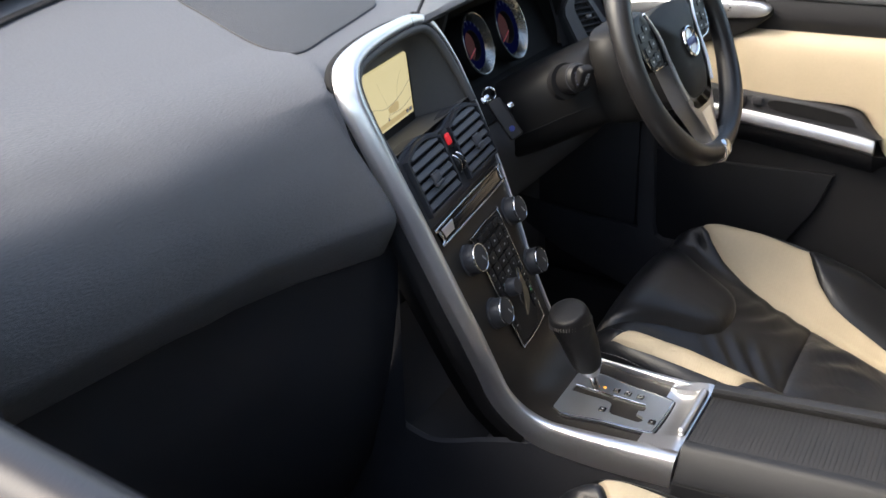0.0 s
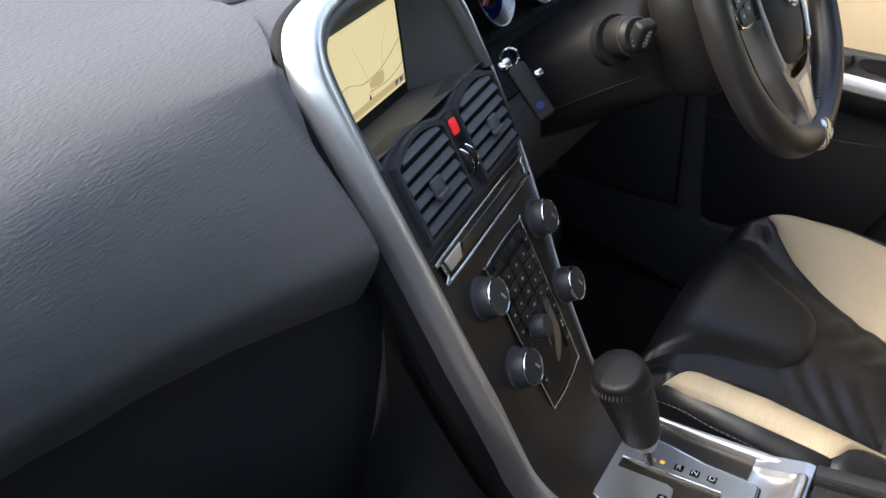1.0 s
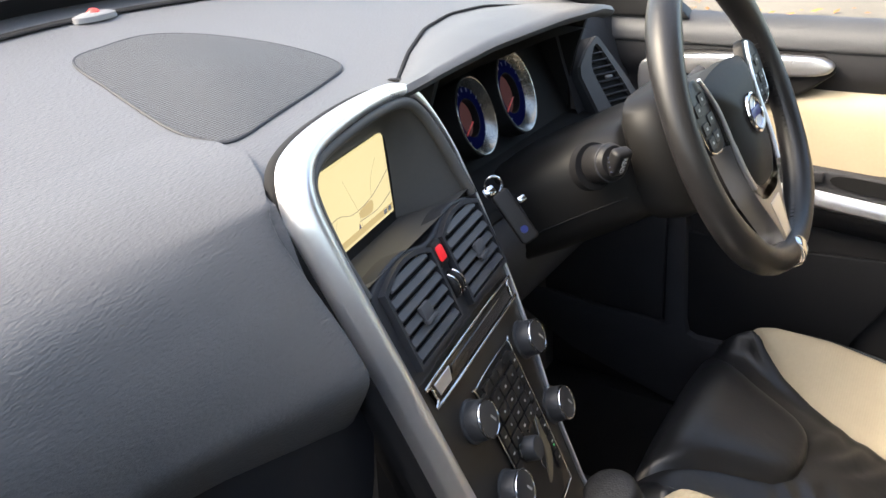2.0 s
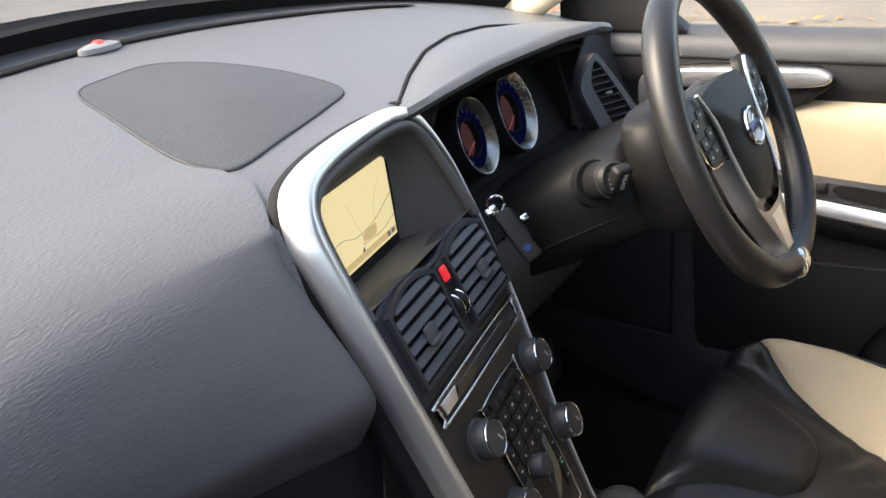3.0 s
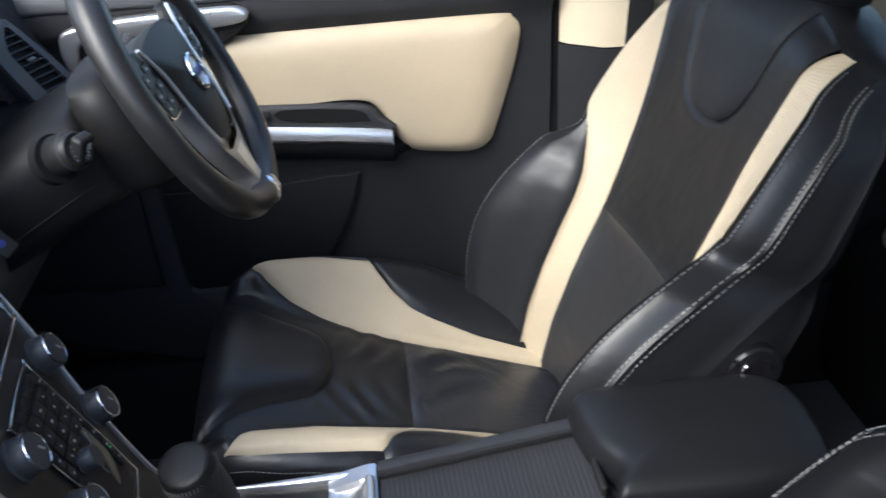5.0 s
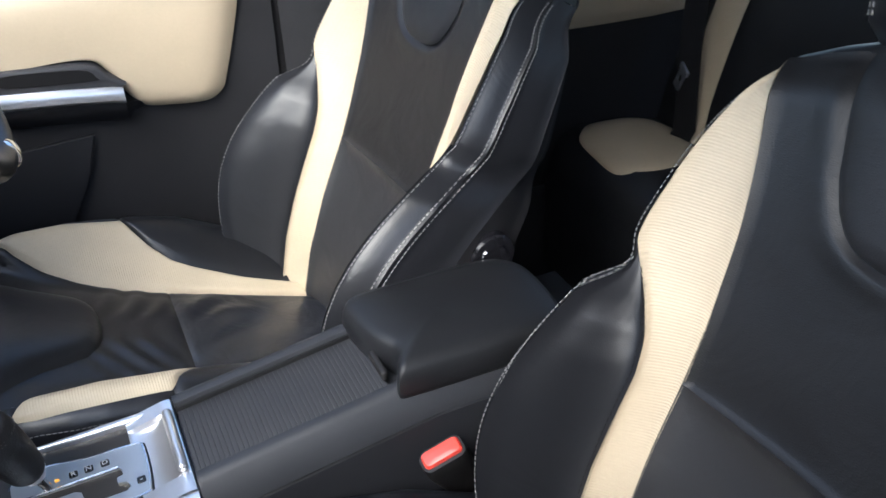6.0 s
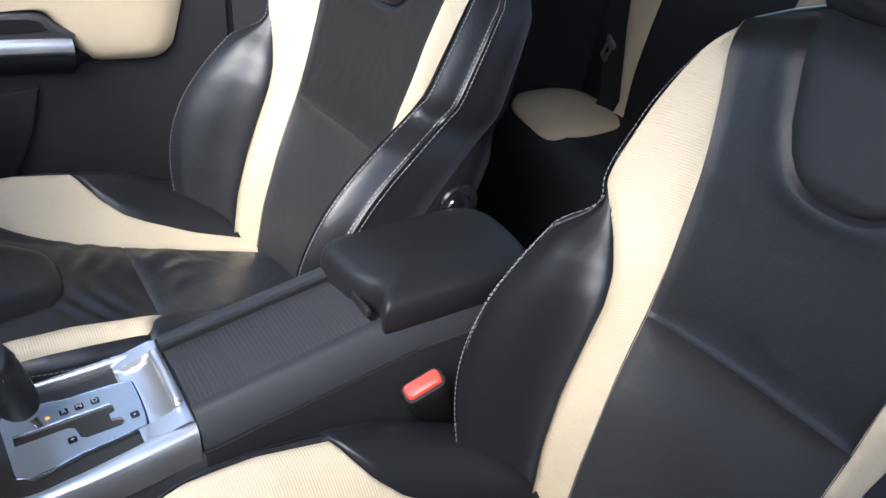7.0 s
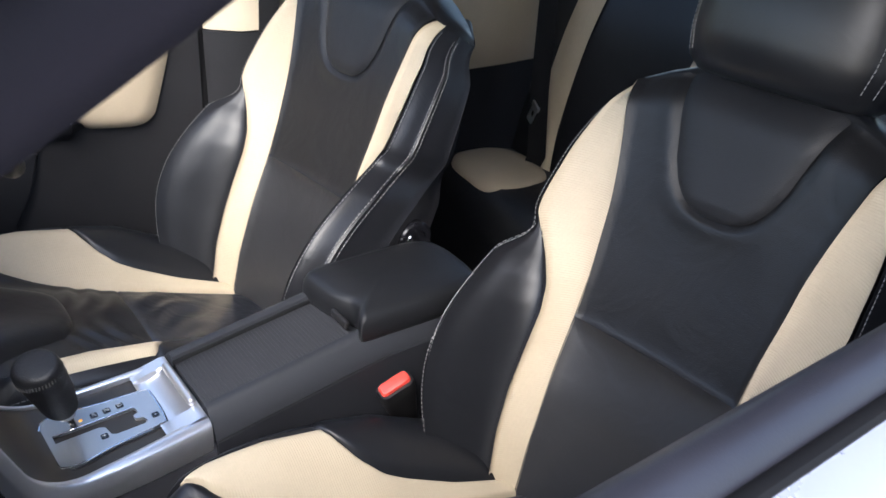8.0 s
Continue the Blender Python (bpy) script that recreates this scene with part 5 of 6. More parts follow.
part("sill_pad", loft([[(0.739, y, 1.052), (0.735, y, 1.060), (0.744, y, 1.080), (0.760, y, 1.0945), (0.782, y, 1.0975), (0.782, y, 1.085), (0.752, y, 1.05)] for y in np.linspace(0.24, -0.73, 20)]), DASH_TOP, door, "grey window sill", 60)
cream = smooth_curve([(0.10, 0.990), (0.223, 0.992), (0.45, 0.994), (0.640, 0.994), (0.668, 0.986), (0.680, 0.962), (0.668, 0.90), (0.636, 0.795), (0.622, 0.765), (0.590, 0.750), (0.525, 0.756), (0.485, 0.764), (0.460, 0.790), (0.438, 0.832), (0.405, 0.864), (0.33, 0.872), (0.22, 0.874), (0.10, 0.880)], 4, True)
part("cream_panel", puff(cream, 0.026, DM, 0.006, 10, 9), CREAM, door, "cream leather insert")
sw = smooth_curve([(-0.02, 0.892), (0.10, 0.886), (0.23, 0.878), (0.395, 0.866), (0.430, 0.842), (0.448, 0.816), (0.25, 0.836), (-0.02, 0.852)], 3, True)
sp_ = part("switch_panel", prism(sw, 0.040, DM, 0.006, 3), TRIM_GREY, door, "sloping black switch panel")
# a flat black sheet on the panel stands for shade in the pull recess
part("pull_cup", prism(smooth_curve([(0.268, 0.871), (0.388, 0.861), (0.412, 0.843), (0.402, 0.838), (0.272, 0.851)], 4, True), 0.0415, DM, 0.0005, 1, 0.036), SEAL_SHADE, sp_, "black sheet for the shade in the pull recess")
for bx in (0.205, 0.236):
    part("window_switch", box((bx, 0.866, 0.042), (0.020, 0.016, 0.008), 0.003, DM, 2), TRIM_GREY, sp_)
strip = []
for yy, z in ((-0.02, 0.858), (0.10, 0.852), (0.23, 0.843), (0.36, 0.830), (0.43, 0.821), (0.450, 0.817)):
    strip.append([DM @ Vector((yy, z + a, h)) for a, h in ((0.0, 0.030), (0.002, 0.044), (-0.006, 0.050), (-0.020, 0.050), (-0.027, 0.043), (-0.027, 0.025))])
fix_normals(part("silver_strip", loft(strip), SILVER, door, "satin silver strip", 40))
part("strip_lower", loft([[DM @ Vector((yy, z - 0.027 + a, h)) for a, h in ((0.0, 0.0), (0.0, 0.043), (-0.012, 0.038), (-0.03, 0.024), (-0.05, 0.0))] for yy, z in ((-0.02, 0.858), (0.10, 0.852), (0.23, 0.843), (0.36, 0.830), (0.43, 0.821), (0.450, 0.817))] + [[DM @ Vector((yy, z - 0.027 + a * q, h * q)) for a, h in ((0.0, 0.0), (0.0, 0.043), (-0.012, 0.038), (-0.03, 0.024), (-0.05, 0.0))] for yy, z, q in ((0.464, 0.810, 0.55), (0.482, 0.802, 0.28), (0.502, 0.796, 0.03))]), TRIM, door, "", 40)
lowp = smooth_curve([(-0.20, 0.70), (0.18, 0.715), (0.365, 0.725), (0.385, 0.715), (0.36, 0.64), (0.315, 0.56), (0.27, 0.45), (-0.2, 0.42)], 4, True)
# no opening: the pocket's deep shade is a darker plate on the door
part("door_pocket", prism(lowp, 0.004, DM, 0.003, 3, -0.02), CONSOLE_SIDE, door, "darker sheet for the deep shade in the map pocket")
# door opening ahead of the seat: footwell lining, frame trim and sill
part("lining_footwell_right", prism([(-0.005, 0.535), (-0.005, 0.785), (-0.42, 0.785), (-0.42, 0.56), (-0.12, 0.540)], 0.012, DM, 0.003, 2, -0.010), TRIM_GREY, None, "dark grey lining beside the driver's feet", 40, "structure", "wall")
part("trim_sill_right", prism([(0.26, 0.515), (0.062, 0.515), (0.048, 0.522), (0.042, 0.545), (0.030, 0.785), (0.0, 0.785), (0.004, 0.532), (-0.12, 0.535), (-0.30, 0.556), (-0.30, 0.50), (-0.18, 0.43), (0.02, 0.365), (0.26, 0.355)], 0.020, DM, 0.003, 2, -0.010), GLOVE, None, "dark grey door frame and sill trim", 40, "structure", "trim")
# inner handle
ho = smooth_curve([(-0.055, 1.012), (-0.03, 1.035), (0.05, 1.046), (0.19, 1.050), (0.222, 1.046), (0.240, 1.028), (0.224, 1.010), (0.19, 0.985), (0.12, 0.962), (0.0, 0.955), (-0.045, 0.975)], 4, True)
hd = part("handle_bowl", prism(ho, 0.030, DM, 0.006, 3), SATIN_BLACK, door, "dark handle recess")
hl = smooth_curve([(-0.060, 1.000), (-0.045, 1.030), (0.04, 1.042), (0.19, 1.048), (0.228, 1.044), (0.238, 1.032), (0.215, 1.020), (0.12, 1.013), (0.03, 1.010), (-0.022, 1.008), (-0.035, 0.985), (-0.04, 0.955), (-0.052, 0.958)], 4, True)
part("handle_lever", prism(hl, 0.042, DM, 0.006, 3, 0.024), SILVER, hd, "bright chrome lever")
part("mirror_corner", prism([(-0.21, 1.09), (0.01, 1.09), (0.005, 1.10), (-0.10, 1.18), (-0.21, 1.20)], 0.012, DM, 0.004, 2, -0.02), SATIN_BLACK, door, "black mirror corner trim")
wp = part("window_pane", ([(0.782, 0.0, 1.09), (0.782, -0.74, 1.09), (0.71, -0.74, 1.50), (0.715, -0.32, 1.48)], [(0, 1, 2, 3)]), GLASS, door)
wp.visible_shadow = False
part("window_frame_bar", tube([(0.775, -0.735, 1.08), (0.745, -0.74, 1.30), (0.70, -0.75, 1.50)], 0.034, 12, flat=0.6), SEAL_SHADE, door)
part("door_seal", tube([(0.782, -0.744, 0.30), (0.790, -0.744, 1.08), (0.772, -0.746, 1.20), (0.725, -0.755, 1.50)], 0.024, 12), SEAL_SHADE, door)
mir = thing("wing_mirror", (0.98, 0.15, 1.12), "dark blue-grey wing mirror outside the driver's window", "mirror")
part("mirror_shell", lathe([(0.001, -0.05), (0.07, -0.045), (0.095, 0.0), (0.085, 0.05), (0.05, 0.075), (0.001, 0.082)], 24, Matrix.Translation((0.97, 0.17, 1.19)) @ pose(0, 0, 0, -90, 0, 0) @ Matrix.Diagonal((1.15, 0.75, 1, 1))), PAINT, mir)
part("mirror_foot", tube([(0.80, 0.17, 1.11), (0.90, 0.17, 1.14)], [0.03, 0.025], 12), SATIN_BLACK, mir)

# centre pillar and rear door on the driver's side
bp = thing("pillar_centre", (0.75, -0.84, 0.2), "centre pillar with cream upper and black lower trim", "pillar", kind="structure")
part("upper_trim", loft([[(0.775, -0.745, z), (0.750 - dx, -0.752 + dy * 0.6, z), (0.732 - dx, -0.772 + dy, z), (0.712 - dx, -0.800 + dy, z), (0.704 - dx, -0.88 + dy, z), (0.715 - dx, -1.0, z), (0.765, -1.02, z)] for z, dx, dy in ((0.933, 0, -0.014), (1.2, 0.015, -0.035), (1.5, 0.05, -0.09))]), CREAM_TRIM, bp, "cream plastic", 50)
part("lower_trim", loft([[(0.775, -0.743, z), (0.752 + e, -0.758, z), (0.735 + e, -0.783, z), (0.716 + e, -0.810, z), (0.708 + e, -0.89, z), (0.718 + e, -1.0, z), (0.765, -1.018, z)] for z, e in ((0.12, 0.012), (0.5, 0.010), (0.8, 0.002), (0.929, 0.0))]), TRIM, bp, "black plastic", 50)
bt = tube([(0.69, -0.88, 1.35), (0.69, -0.87, 1.1), (0.69, -0.86, 0.8), (0.69, -0.85, 0.3)], 0.022, 10, flat=0.12)
belt = thing("seat_belt", (0.70, -0.78, 0.3), "black webbing seat belt hanging down the centre pillar", "seat belt")
part("webbing", bt, SEAL_SHADE, belt)
rd = thing("rear_door", (0.78, -1.4, 0.3), "rear door with cream panel and black lower trim", "door")
part("rear_panel", loft([[(0.82, y, 0.30), (0.775, y, 0.30), (0.765, y, 0.7), (0.757, y, 0.95), (0.742, y, 1.02), (0.76, y, 1.10), (0.82, y, 1.10)] for y in np.linspace(-0.95, -1.95, 10)]), TRIM, rd, "", 40)
part("rear_cream", puff(smooth_curve([(1.02, 0.99), (1.80, 1.0), (1.85, 0.97), (1.80, 0.80), (1.70, 0.745), (1.2, 0.76), (1.06, 0.80), (1.0, 0.92)], 4, True), 0.03, DM, 0.006, 6, 4), CREAM, rd, "cream leather insert")
part("rear_pane", ([(0.79, -0.96, 1.10), (0.79, -1.95, 1.10), (0.70, -1.9, 1.46), (0.70, -0.96, 1.49)], [(0, 1, 2, 3)]), TINT, rd, "dark tinted glass")

# passenger's door, its window down
pd_ = thing("passenger_door", (-0.79, -0.3, 0.3), "passenger's door with its window lowered", "door")
part("door_panel", loft([[(-0.85, y, 0.30), (-0.775, y, 0.30), (-0.762, y, 0.7), (-0.757, y, 0.95), (-0.745, y, 1.04), (-0.742, y, 1.10), (-0.752, y, 1.132), (-0.768, y, 1.146), (-0.792, y, 1.140), (-0.795, y, 1.05)] for y in np.linspace(0.40, -0.80, 18)]), SILL, pd_, "dark blue-grey sill and panel", 85)
part("outer_seal", tube([(-0.800, 0.40, 1.118), (-0.800, -0.80, 1.124)], 0.007, 10, flat=1.6), SEAL_SHADE, pd_, "black window seal")
part("outer_skin", loft([[(-0.806, y, 1.128), (-0.822, y, 1.120), (-0.850, y, 1.09), (-0.885, y, 0.95), (-0.90, y, 0.7), (-0.88, y, 0.3), (-0.86, y, 0.3), (-0.81, y, 1.0)] for y in np.linspace(0.42, -0.85, 18)]), PAINT, pd_, "pale silver paint", 60)
part("side_panel_left", box((-0.80, -1.65, 0.72), (0.06, 1.6, 0.84), 0.02), TRIM, None, "dark rear side trim on the passenger's side", 40, "structure", "wall")
part("window_rear_left", ([(-0.79, -0.93, 1.12), (-0.79, -2.40, 1.12), (-0.68, -2.35, 1.46), (-0.70, -0.93, 1.53)], [(0, 1, 2, 3)]), TINT, None, "dark tinted rear side window", 0, "structure", "window")
part("pillar_centre_left", box((-0.74, -0.86, 1.1), (0.06, 0.14, 0.95), 0.02), PLUM, None, "dark centre pillar behind the passenger's door", 40, "structure", "pillar")

# ---- seats ----
seat = thing("front_seat", (0.38, -0.42, 0.12), "sports seat in black leather with ribbed cream stripes", "car seat", "front seats")
CX = 0.38
LEAN = pose(0.38, -0.70, 0.60, 0, 2, 4) @ pose(-0.38, 0.70, -0.60)      # the backrests stand slightly turned
LR, LT = np.array(LEAN.to_3x3()), np.array(LEAN.translation)
def B(u, v, w):
    """Backrest: u across, v up along it, w forwards."""
    return np.stack([CX - 0.019 + u, -0.664 - 0.379 * v + 0.925 * w, 0.457 + 0.925 * v + 0.379 * w], -1) @ LR.T + LT
e_c = table([(-0.06, 0.121), (0, 0.124), (0.06, 0.125), (0.12, 0.127), (0.18, 0.131), (0.24, 0.136), (0.31, 0.139), (0.38, 0.141), (0.44, 0.147), (0.49, 0.151), (0.525, 0.157), (0.575, 0.167), (0.62, 0.176), (0.66, 0.183), (0.70, 0.191)], 0.03)
e_o = table([(-0.06, 0.150), (0.03, 0.160), (0.10, 0.170), (0.17, 0.177), (0.24, 0.177), (0.30, 0.177), (0.34, 0.185), (0.38, 0.203), (0.41, 0.222), (0.436, 0.2385), (0.46, 0.240), (0.53, 0.234), (0.60, 0.224), (0.65, 0.213), (0.70, 0.199)], 0.012)
h_1 = table([(-0.06, 0.165), (0.0, 0.190), (0.05, 0.212), (0.10, 0.231), (0.15, 0.245), (0.20, 0.254), (0.25, 0.257), (0.32, 0.253), (0.386, 0.247), (0.436, 0.2435), (0.50, 0.2415), (0.55, 0.239), (0.62, 0.2375), (0.67, 0.2345), (0.70, 0.2305)], 0.04)
k_c = table([(-0.06, -0.012), (0.0, -0.004), (0.10, 0.010), (0.20, 0.010), (0.31, 0.002), (0.45, 0.004), (0.575, 0.012), (0.66, 0.018), (0.70, 0.016)], 0.03)
k_o = table([(-0.06, 0.02), (0.03, 0.034), (0.10, 0.042), (0.24, 0.042), (0.34, 0.038), (0.39, 0.043), (0.436, 0.051), (0.48, 0.045), (0.53, 0.035), (0.60, 0.019), (0.65, 0.010), (0.70, 0.000)], 0.03)
k_1 = table([(-0.06, 0.075), (0.0, 0.105), (0.06, 0.132), (0.12, 0.150), (0.18, 0.157), (0.25, 0.146), (0.32, 0.120), (0.386, 0.084), (0.436, 0.060), (0.50, 0.046), (0.55, 0.040), (0.62, 0.032), (0.70, 0.017)], 0.06)
g_u = table([(-0.06, 0.022), (0.25, 0.027), (0.45, 0.022), (0.60, 0.018), (0.70, 0.012)])       # the band along the crest: its width sideways
g_w = table([(-0.06, 0.032), (0.25, 0.035), (0.45, 0.038), (0.60, 0.038), (0.70, 0.028)])       # and backwards
p_w = table([(-0.06, 0.100), (0.25, 0.095), (0.45, 0.075), (0.60, 0.055), (0.70, 0.035)])       # side panel behind the band
d_w = table([(-0.06, -0.115), (0.4, -0.115), (0.6, -0.10), (0.70, -0.085)])
fall = table([(0.0, 0.0), (0.10, 0.0), (0.15, 0.018), (0.19, 0.036), (0.22, 0.056), (0.25, 0.090), (0.28, 0.13), (0.31, 0.16)], 0.02)
U_low = table([(0.0, 0.518), (0.02, 0.5195), (0.04, 0.525), (0.054, 0.535), (0.068, 0.552), (0.082, 0.580), (0.096, 0.630), (0.112, 0.690), (0.13, 0.78), (0.4, 1.6)])
def section(r):
    """The seams of one row of the backrest, from its middle to its back, as (u, w)."""
    c, o, h = float(e_c(r)), float(e_o(r)), float(h_1(r))
    w1, f = float(k_1(r)), float(np.clip((r - 0.360) / 0.077, 0, 1))
    f = f * f * (3 - 2 * f)
    h, w1 = h + (o + 0.0005 - h) * f, w1 + (float(k_o(r)) - w1) * f
    u2, w2 = h + float(g_u(r)), w1 - float(g_w(r))
    return [(0.0, float(k_c(r)) - 0.006), (c, float(k_c(r))), (o, float(k_o(r))), (h, w1), (u2, w2), (u2 + 0.006, w2 - float(p_w(r))), (u2 - 0.030, float(d_w(r)))]
def across(r, k, t):
    """A point of row r at t between the seams k and k + 1."""
    q = np.array(section(r))
    if k == 0:
        a, b, t0, t1 = q[0], q[1], (q[1] - [-q[1][0], q[1][1]]) * 0.5, (q[1] - q[0]) * np.array([1.0, 1.2])
    else:
        a, b = q[k], q[k + 1]
        n = np.linalg.norm(b - a)
        chord = lambda i: (q[i + 1] - q[i]) / (np.linalg.norm(q[i + 1] - q[i]) + 1e-6)
        t0 = (chord(k - 1) + chord(k)) * 0.5 * n if k not in (1, 2) else chord(k) * n
        t1 = (chord(k) + chord(min(k + 1, 5))) * 0.5 * n if k not in (1,) else chord(k) * n
    h = lambda x: np.array([2 * x ** 3 - 3 * x ** 2 + 1, x ** 3 - 2 * x ** 2 + x, -2 * x ** 3 + 3 * x ** 2, x ** 3 - x ** 2])
    f = h(t)
    return f[0] * a + f[1] * t0 + f[2] * b + f[3] * t1
def collar(u, r):
    """The cover rises round the sunk neck panel."""
    x = abs(u)
    s = (float(U_low(x + 0.004)) - float(U_low(max(x - 0.004, 0)))) / (0.008 if x > 0.004 else x + 0.004)
    d = (float(U_low(x)) - r) / math.sqrt(1 + s * s)
    return 0.0018 * math.exp(-((d - 0.014) / 0.012) ** 2) - (0.006 if d < 0 else 0.006 * math.exp(-(d / 0.004) ** 2))
def row_place(sgn, u, w, r):
    """Rows bend down over the shoulders and roll back at the top."""
    if sgn < 0:
        w = w + 0.022 * math.exp(-((r - 0.25) / 0.13) ** 2) * float(np.clip((abs(u) - 0.19) / 0.05, 0, 1))     # fuller beside the console
    w = w - 0.022 * max(0.0, (r - 0.63) / 0.07) ** 2
    v = r - float(fall(abs(u))) * float(np.clip((r - 0.54) / 0.16, 0, 1)) ** 1.6
    return B(np.array(sgn * u), np.array(v), np.array(w))
def panel(name, sgn, k, r0, r1, mat, parent, label="", nu=14, nr=50, plump=0.005, sink=0.005, t0=0.0, t1=1.0, both=False, ends=0.6, bib=False):
    """A cover panel between two seams, plump in the middle and drawn in at its edges."""
    P = np.zeros((nr, nu, 3))
    full = np.zeros((nr, nu))
    for i, r in enumerate(np.linspace(r0, r1, nr)):
        y = (i / (nr - 1)) * 2 - 1
        for j in range(nu):
            x = j / (nu - 1)
            if both:
                z = 2 * x - 1
                u, w = across(r, 0, abs(z))
                sg = 1 if z >= 0 else -1
                if bib:
                    w += collar(u, r)
                P[i, j] = row_place(sg, u, w, r)
            else:
                u, w = across(r, k, t0 + (t1 - t0) * x)
                P[i, j] = row_place(sgn, u, w, r)
            xx = abs(2 * x - 1)
            full[i, j] = plump * (1 - xx ** 3) * (1 - abs(y) ** 12) - sink * max(xx ** max(8, nu), ends * abs(y) ** max(40, nr))
    full = np.where(full > 0, full * np.clip(np.linalg.norm(P[:, -1] - P[:, 0], axis=-1) / 0.09, 0, 1)[:, None], full) if not both else full
    du, dv = np.gradient(P, axis=1), np.gradient(P, axis=0)
    n = np.cross(du, dv)
    n /= np.linalg.norm(n, axis=-1, keepdims=True) + 1e-9
    if not both and sgn < 0:
        n = -n
    return part(name, grid(P + n * full[..., None]), mat, parent, label, 70)
def seam_line(sgn, k, t, r0, r1, lift, step, long, rad, out=0.0):
    """Stitches along a seam."""
    dashes = []
    for q in np.arange(r0, r1, step):
        ends = []
        for r in (q, q + long):
            a, b = across(r, k, max(t - 0.02, 0)), across(r, k, min(t + 0.02, 1))
            nrm = np.array([-(b - a)[1], (b - a)[0]])
            nrm /= np.linalg.norm(nrm) + 1e-9
            p = across(r, k, t) + nrm * lift
            ends.append(row_place(sgn, p[0], p[1], r))
        dashes.append(tube(ends, rad, 4))
    return join(*dashes)
BW = np.linspace(-0.06, 0.70, 40)
back = part("backrest", grid(np.array([[row_place(s, abs(section(r)[6][0] * f), section(r)[6][1] - 0.01 * (1 - f * f), r) for s, f in [(-1, 1.0), (-1, 0.6), (-1, 0.2), (1, 0.2), (1, 0.6), (1, 1.0)]] for r in BW])), TRIM, seat, "", 70)
panel("lower_centre", 1, 0, -0.06, 0.309, LEATHER_LOW, back, "smooth black leather", 31, 40, 0.012, 0.005, both=True)
panel("upper_centre", 1, 0, 0.309, 0.70, CLOTH, back, "dark matt leather", 41, 80, 0.003, 0.005, both=True, bib=True)
for sgn in (1, -1):
    panel("cream_stripe", sgn, 1, -0.06, 0.70, CREAM_Z, back, "ribbed cream leather stripe", 12, 150, 0.004, 0.0045, t0=0.02)
    panel("bolster", sgn, 2, -0.06, 0.437, LEATHER, back, "black leather side bolster", 22, 90, 0.013, 0.004)
    panel("crest_band", sgn, 3, -0.06, 0.70, LEATHER, back, "black leather band between two seams", 12, 130, 0.003, 0.0022)
    panel("side_panel", sgn, 4, -0.06, 0.70, LEATHER, back, "black leather side", 10, 60, 0.004, 0.003)
    panel("side_shell", sgn, 5, -0.06, 0.70, TRIM, back, "black side shell", 8, 50, 0.0, 0.002)
    part("stitching", seam_line(sgn, 3, 0.10, -0.02, 0.69, 0.0041, 0.0066, 0.0043, 0.0006), THREAD, back, "pale grey stitching", kind="stuff")
    part("stitching", seam_line(sgn, 3, 0.86, -0.02, 0.69, 0.0041, 0.0066, 0.0043, 0.0006), THREAD, back, "pale grey stitching", kind="stuff")
    part("stitching", seam_line(sgn, 4, 0.06, -0.02, 0.69, 0.0041, 0.0066, 0.0043, 0.0006), THREAD, back, "pale grey stitching", kind="stuff")
    part("stitching", seam_line(sgn, 2, 0.05, 0.0, 0.41, 0.004, 0.009, 0.005, 0.0007), SATIN_BLACK, back, kind="stuff")
    part("piping", tube([row_place(sgn, *(np.array(section(r)[5]) + (0.0012, 0)), r) for r in np.linspace(-0.04, 0.68, 70)], 0.0016, 6), SATIN_BLACK, back, "thin piping")
neck_n = 26
NP = np.zeros((40, neck_n, 3))
for i, r in enumerate(np.linspace(0.519, 0.70, 40)):
    half = float(np.interp(r, (0.518, 0.5195, 0.525, 0.535, 0.552, 0.580, 0.630, 0.690, 0.71), (0.003, 0.02, 0.04, 0.054, 0.068, 0.082, 0.096, 0.112, 0.117)))
    for j in range(neck_n):
        z = 2 * j / (neck_n - 1) - 1
        c = float(e_c(r))
        u, w = across(r, 0, abs(z) * half / c)
        w += 0.006 * (1 - abs(z) ** 4) * min(1.0, (r - 0.518) / 0.02) - 0.0045 * abs(z) ** 14 - 0.004 * max(0.0, 1 - (r - 0.519) / 0.004)
        NP[i, j] = row_place(1 if z >= 0 else -1, u, w, r)
part("neck_panel", grid(NP), NECK, back, "dark U-shaped inset panel", 70)
# the top rolls over to the back
cap = []
for a in np.linspace(0, 1, 9):
    line = []
    for s, k, t in [(-1, 5, 1.0), (-1, 5, 0.0), (-1, 4, 0.0), (-1, 3, 0.0), (-1, 2, 0.0)] + [(-1, 0, t) for t in (1.0, 0.8, 0.6, 0.4, 0.2)] + [(1, 0, t) for t in (0.0, 0.2, 0.4, 0.6, 0.8, 1.0)] + [(1, 2, 0.0), (1, 3, 0.0), (1, 4, 0.0), (1, 5, 0.0), (1, 5, 1.0)]:
        u, w = across(0.70, k, t)
        w -= 0.022
        h = math.sin(math.pi / 2 * min(1, a * 1.25))
        wz = w + (-0.085 - w) * (1 - math.cos(math.pi / 2 * a))
        q = float(np.clip(1 - (abs(u) / 0.27) ** 4, 0, 1))
        v = 0.70 - float(fall(abs(u))) + 0.022 * h * q
        line.append(B(np.array(s * u * (1 - 0.04 * a)), np.array(v), np.array(wz)))
    cap.append(line)
part("top_edge", grid(np.array(cap)), LEATHER, back, "", 70)

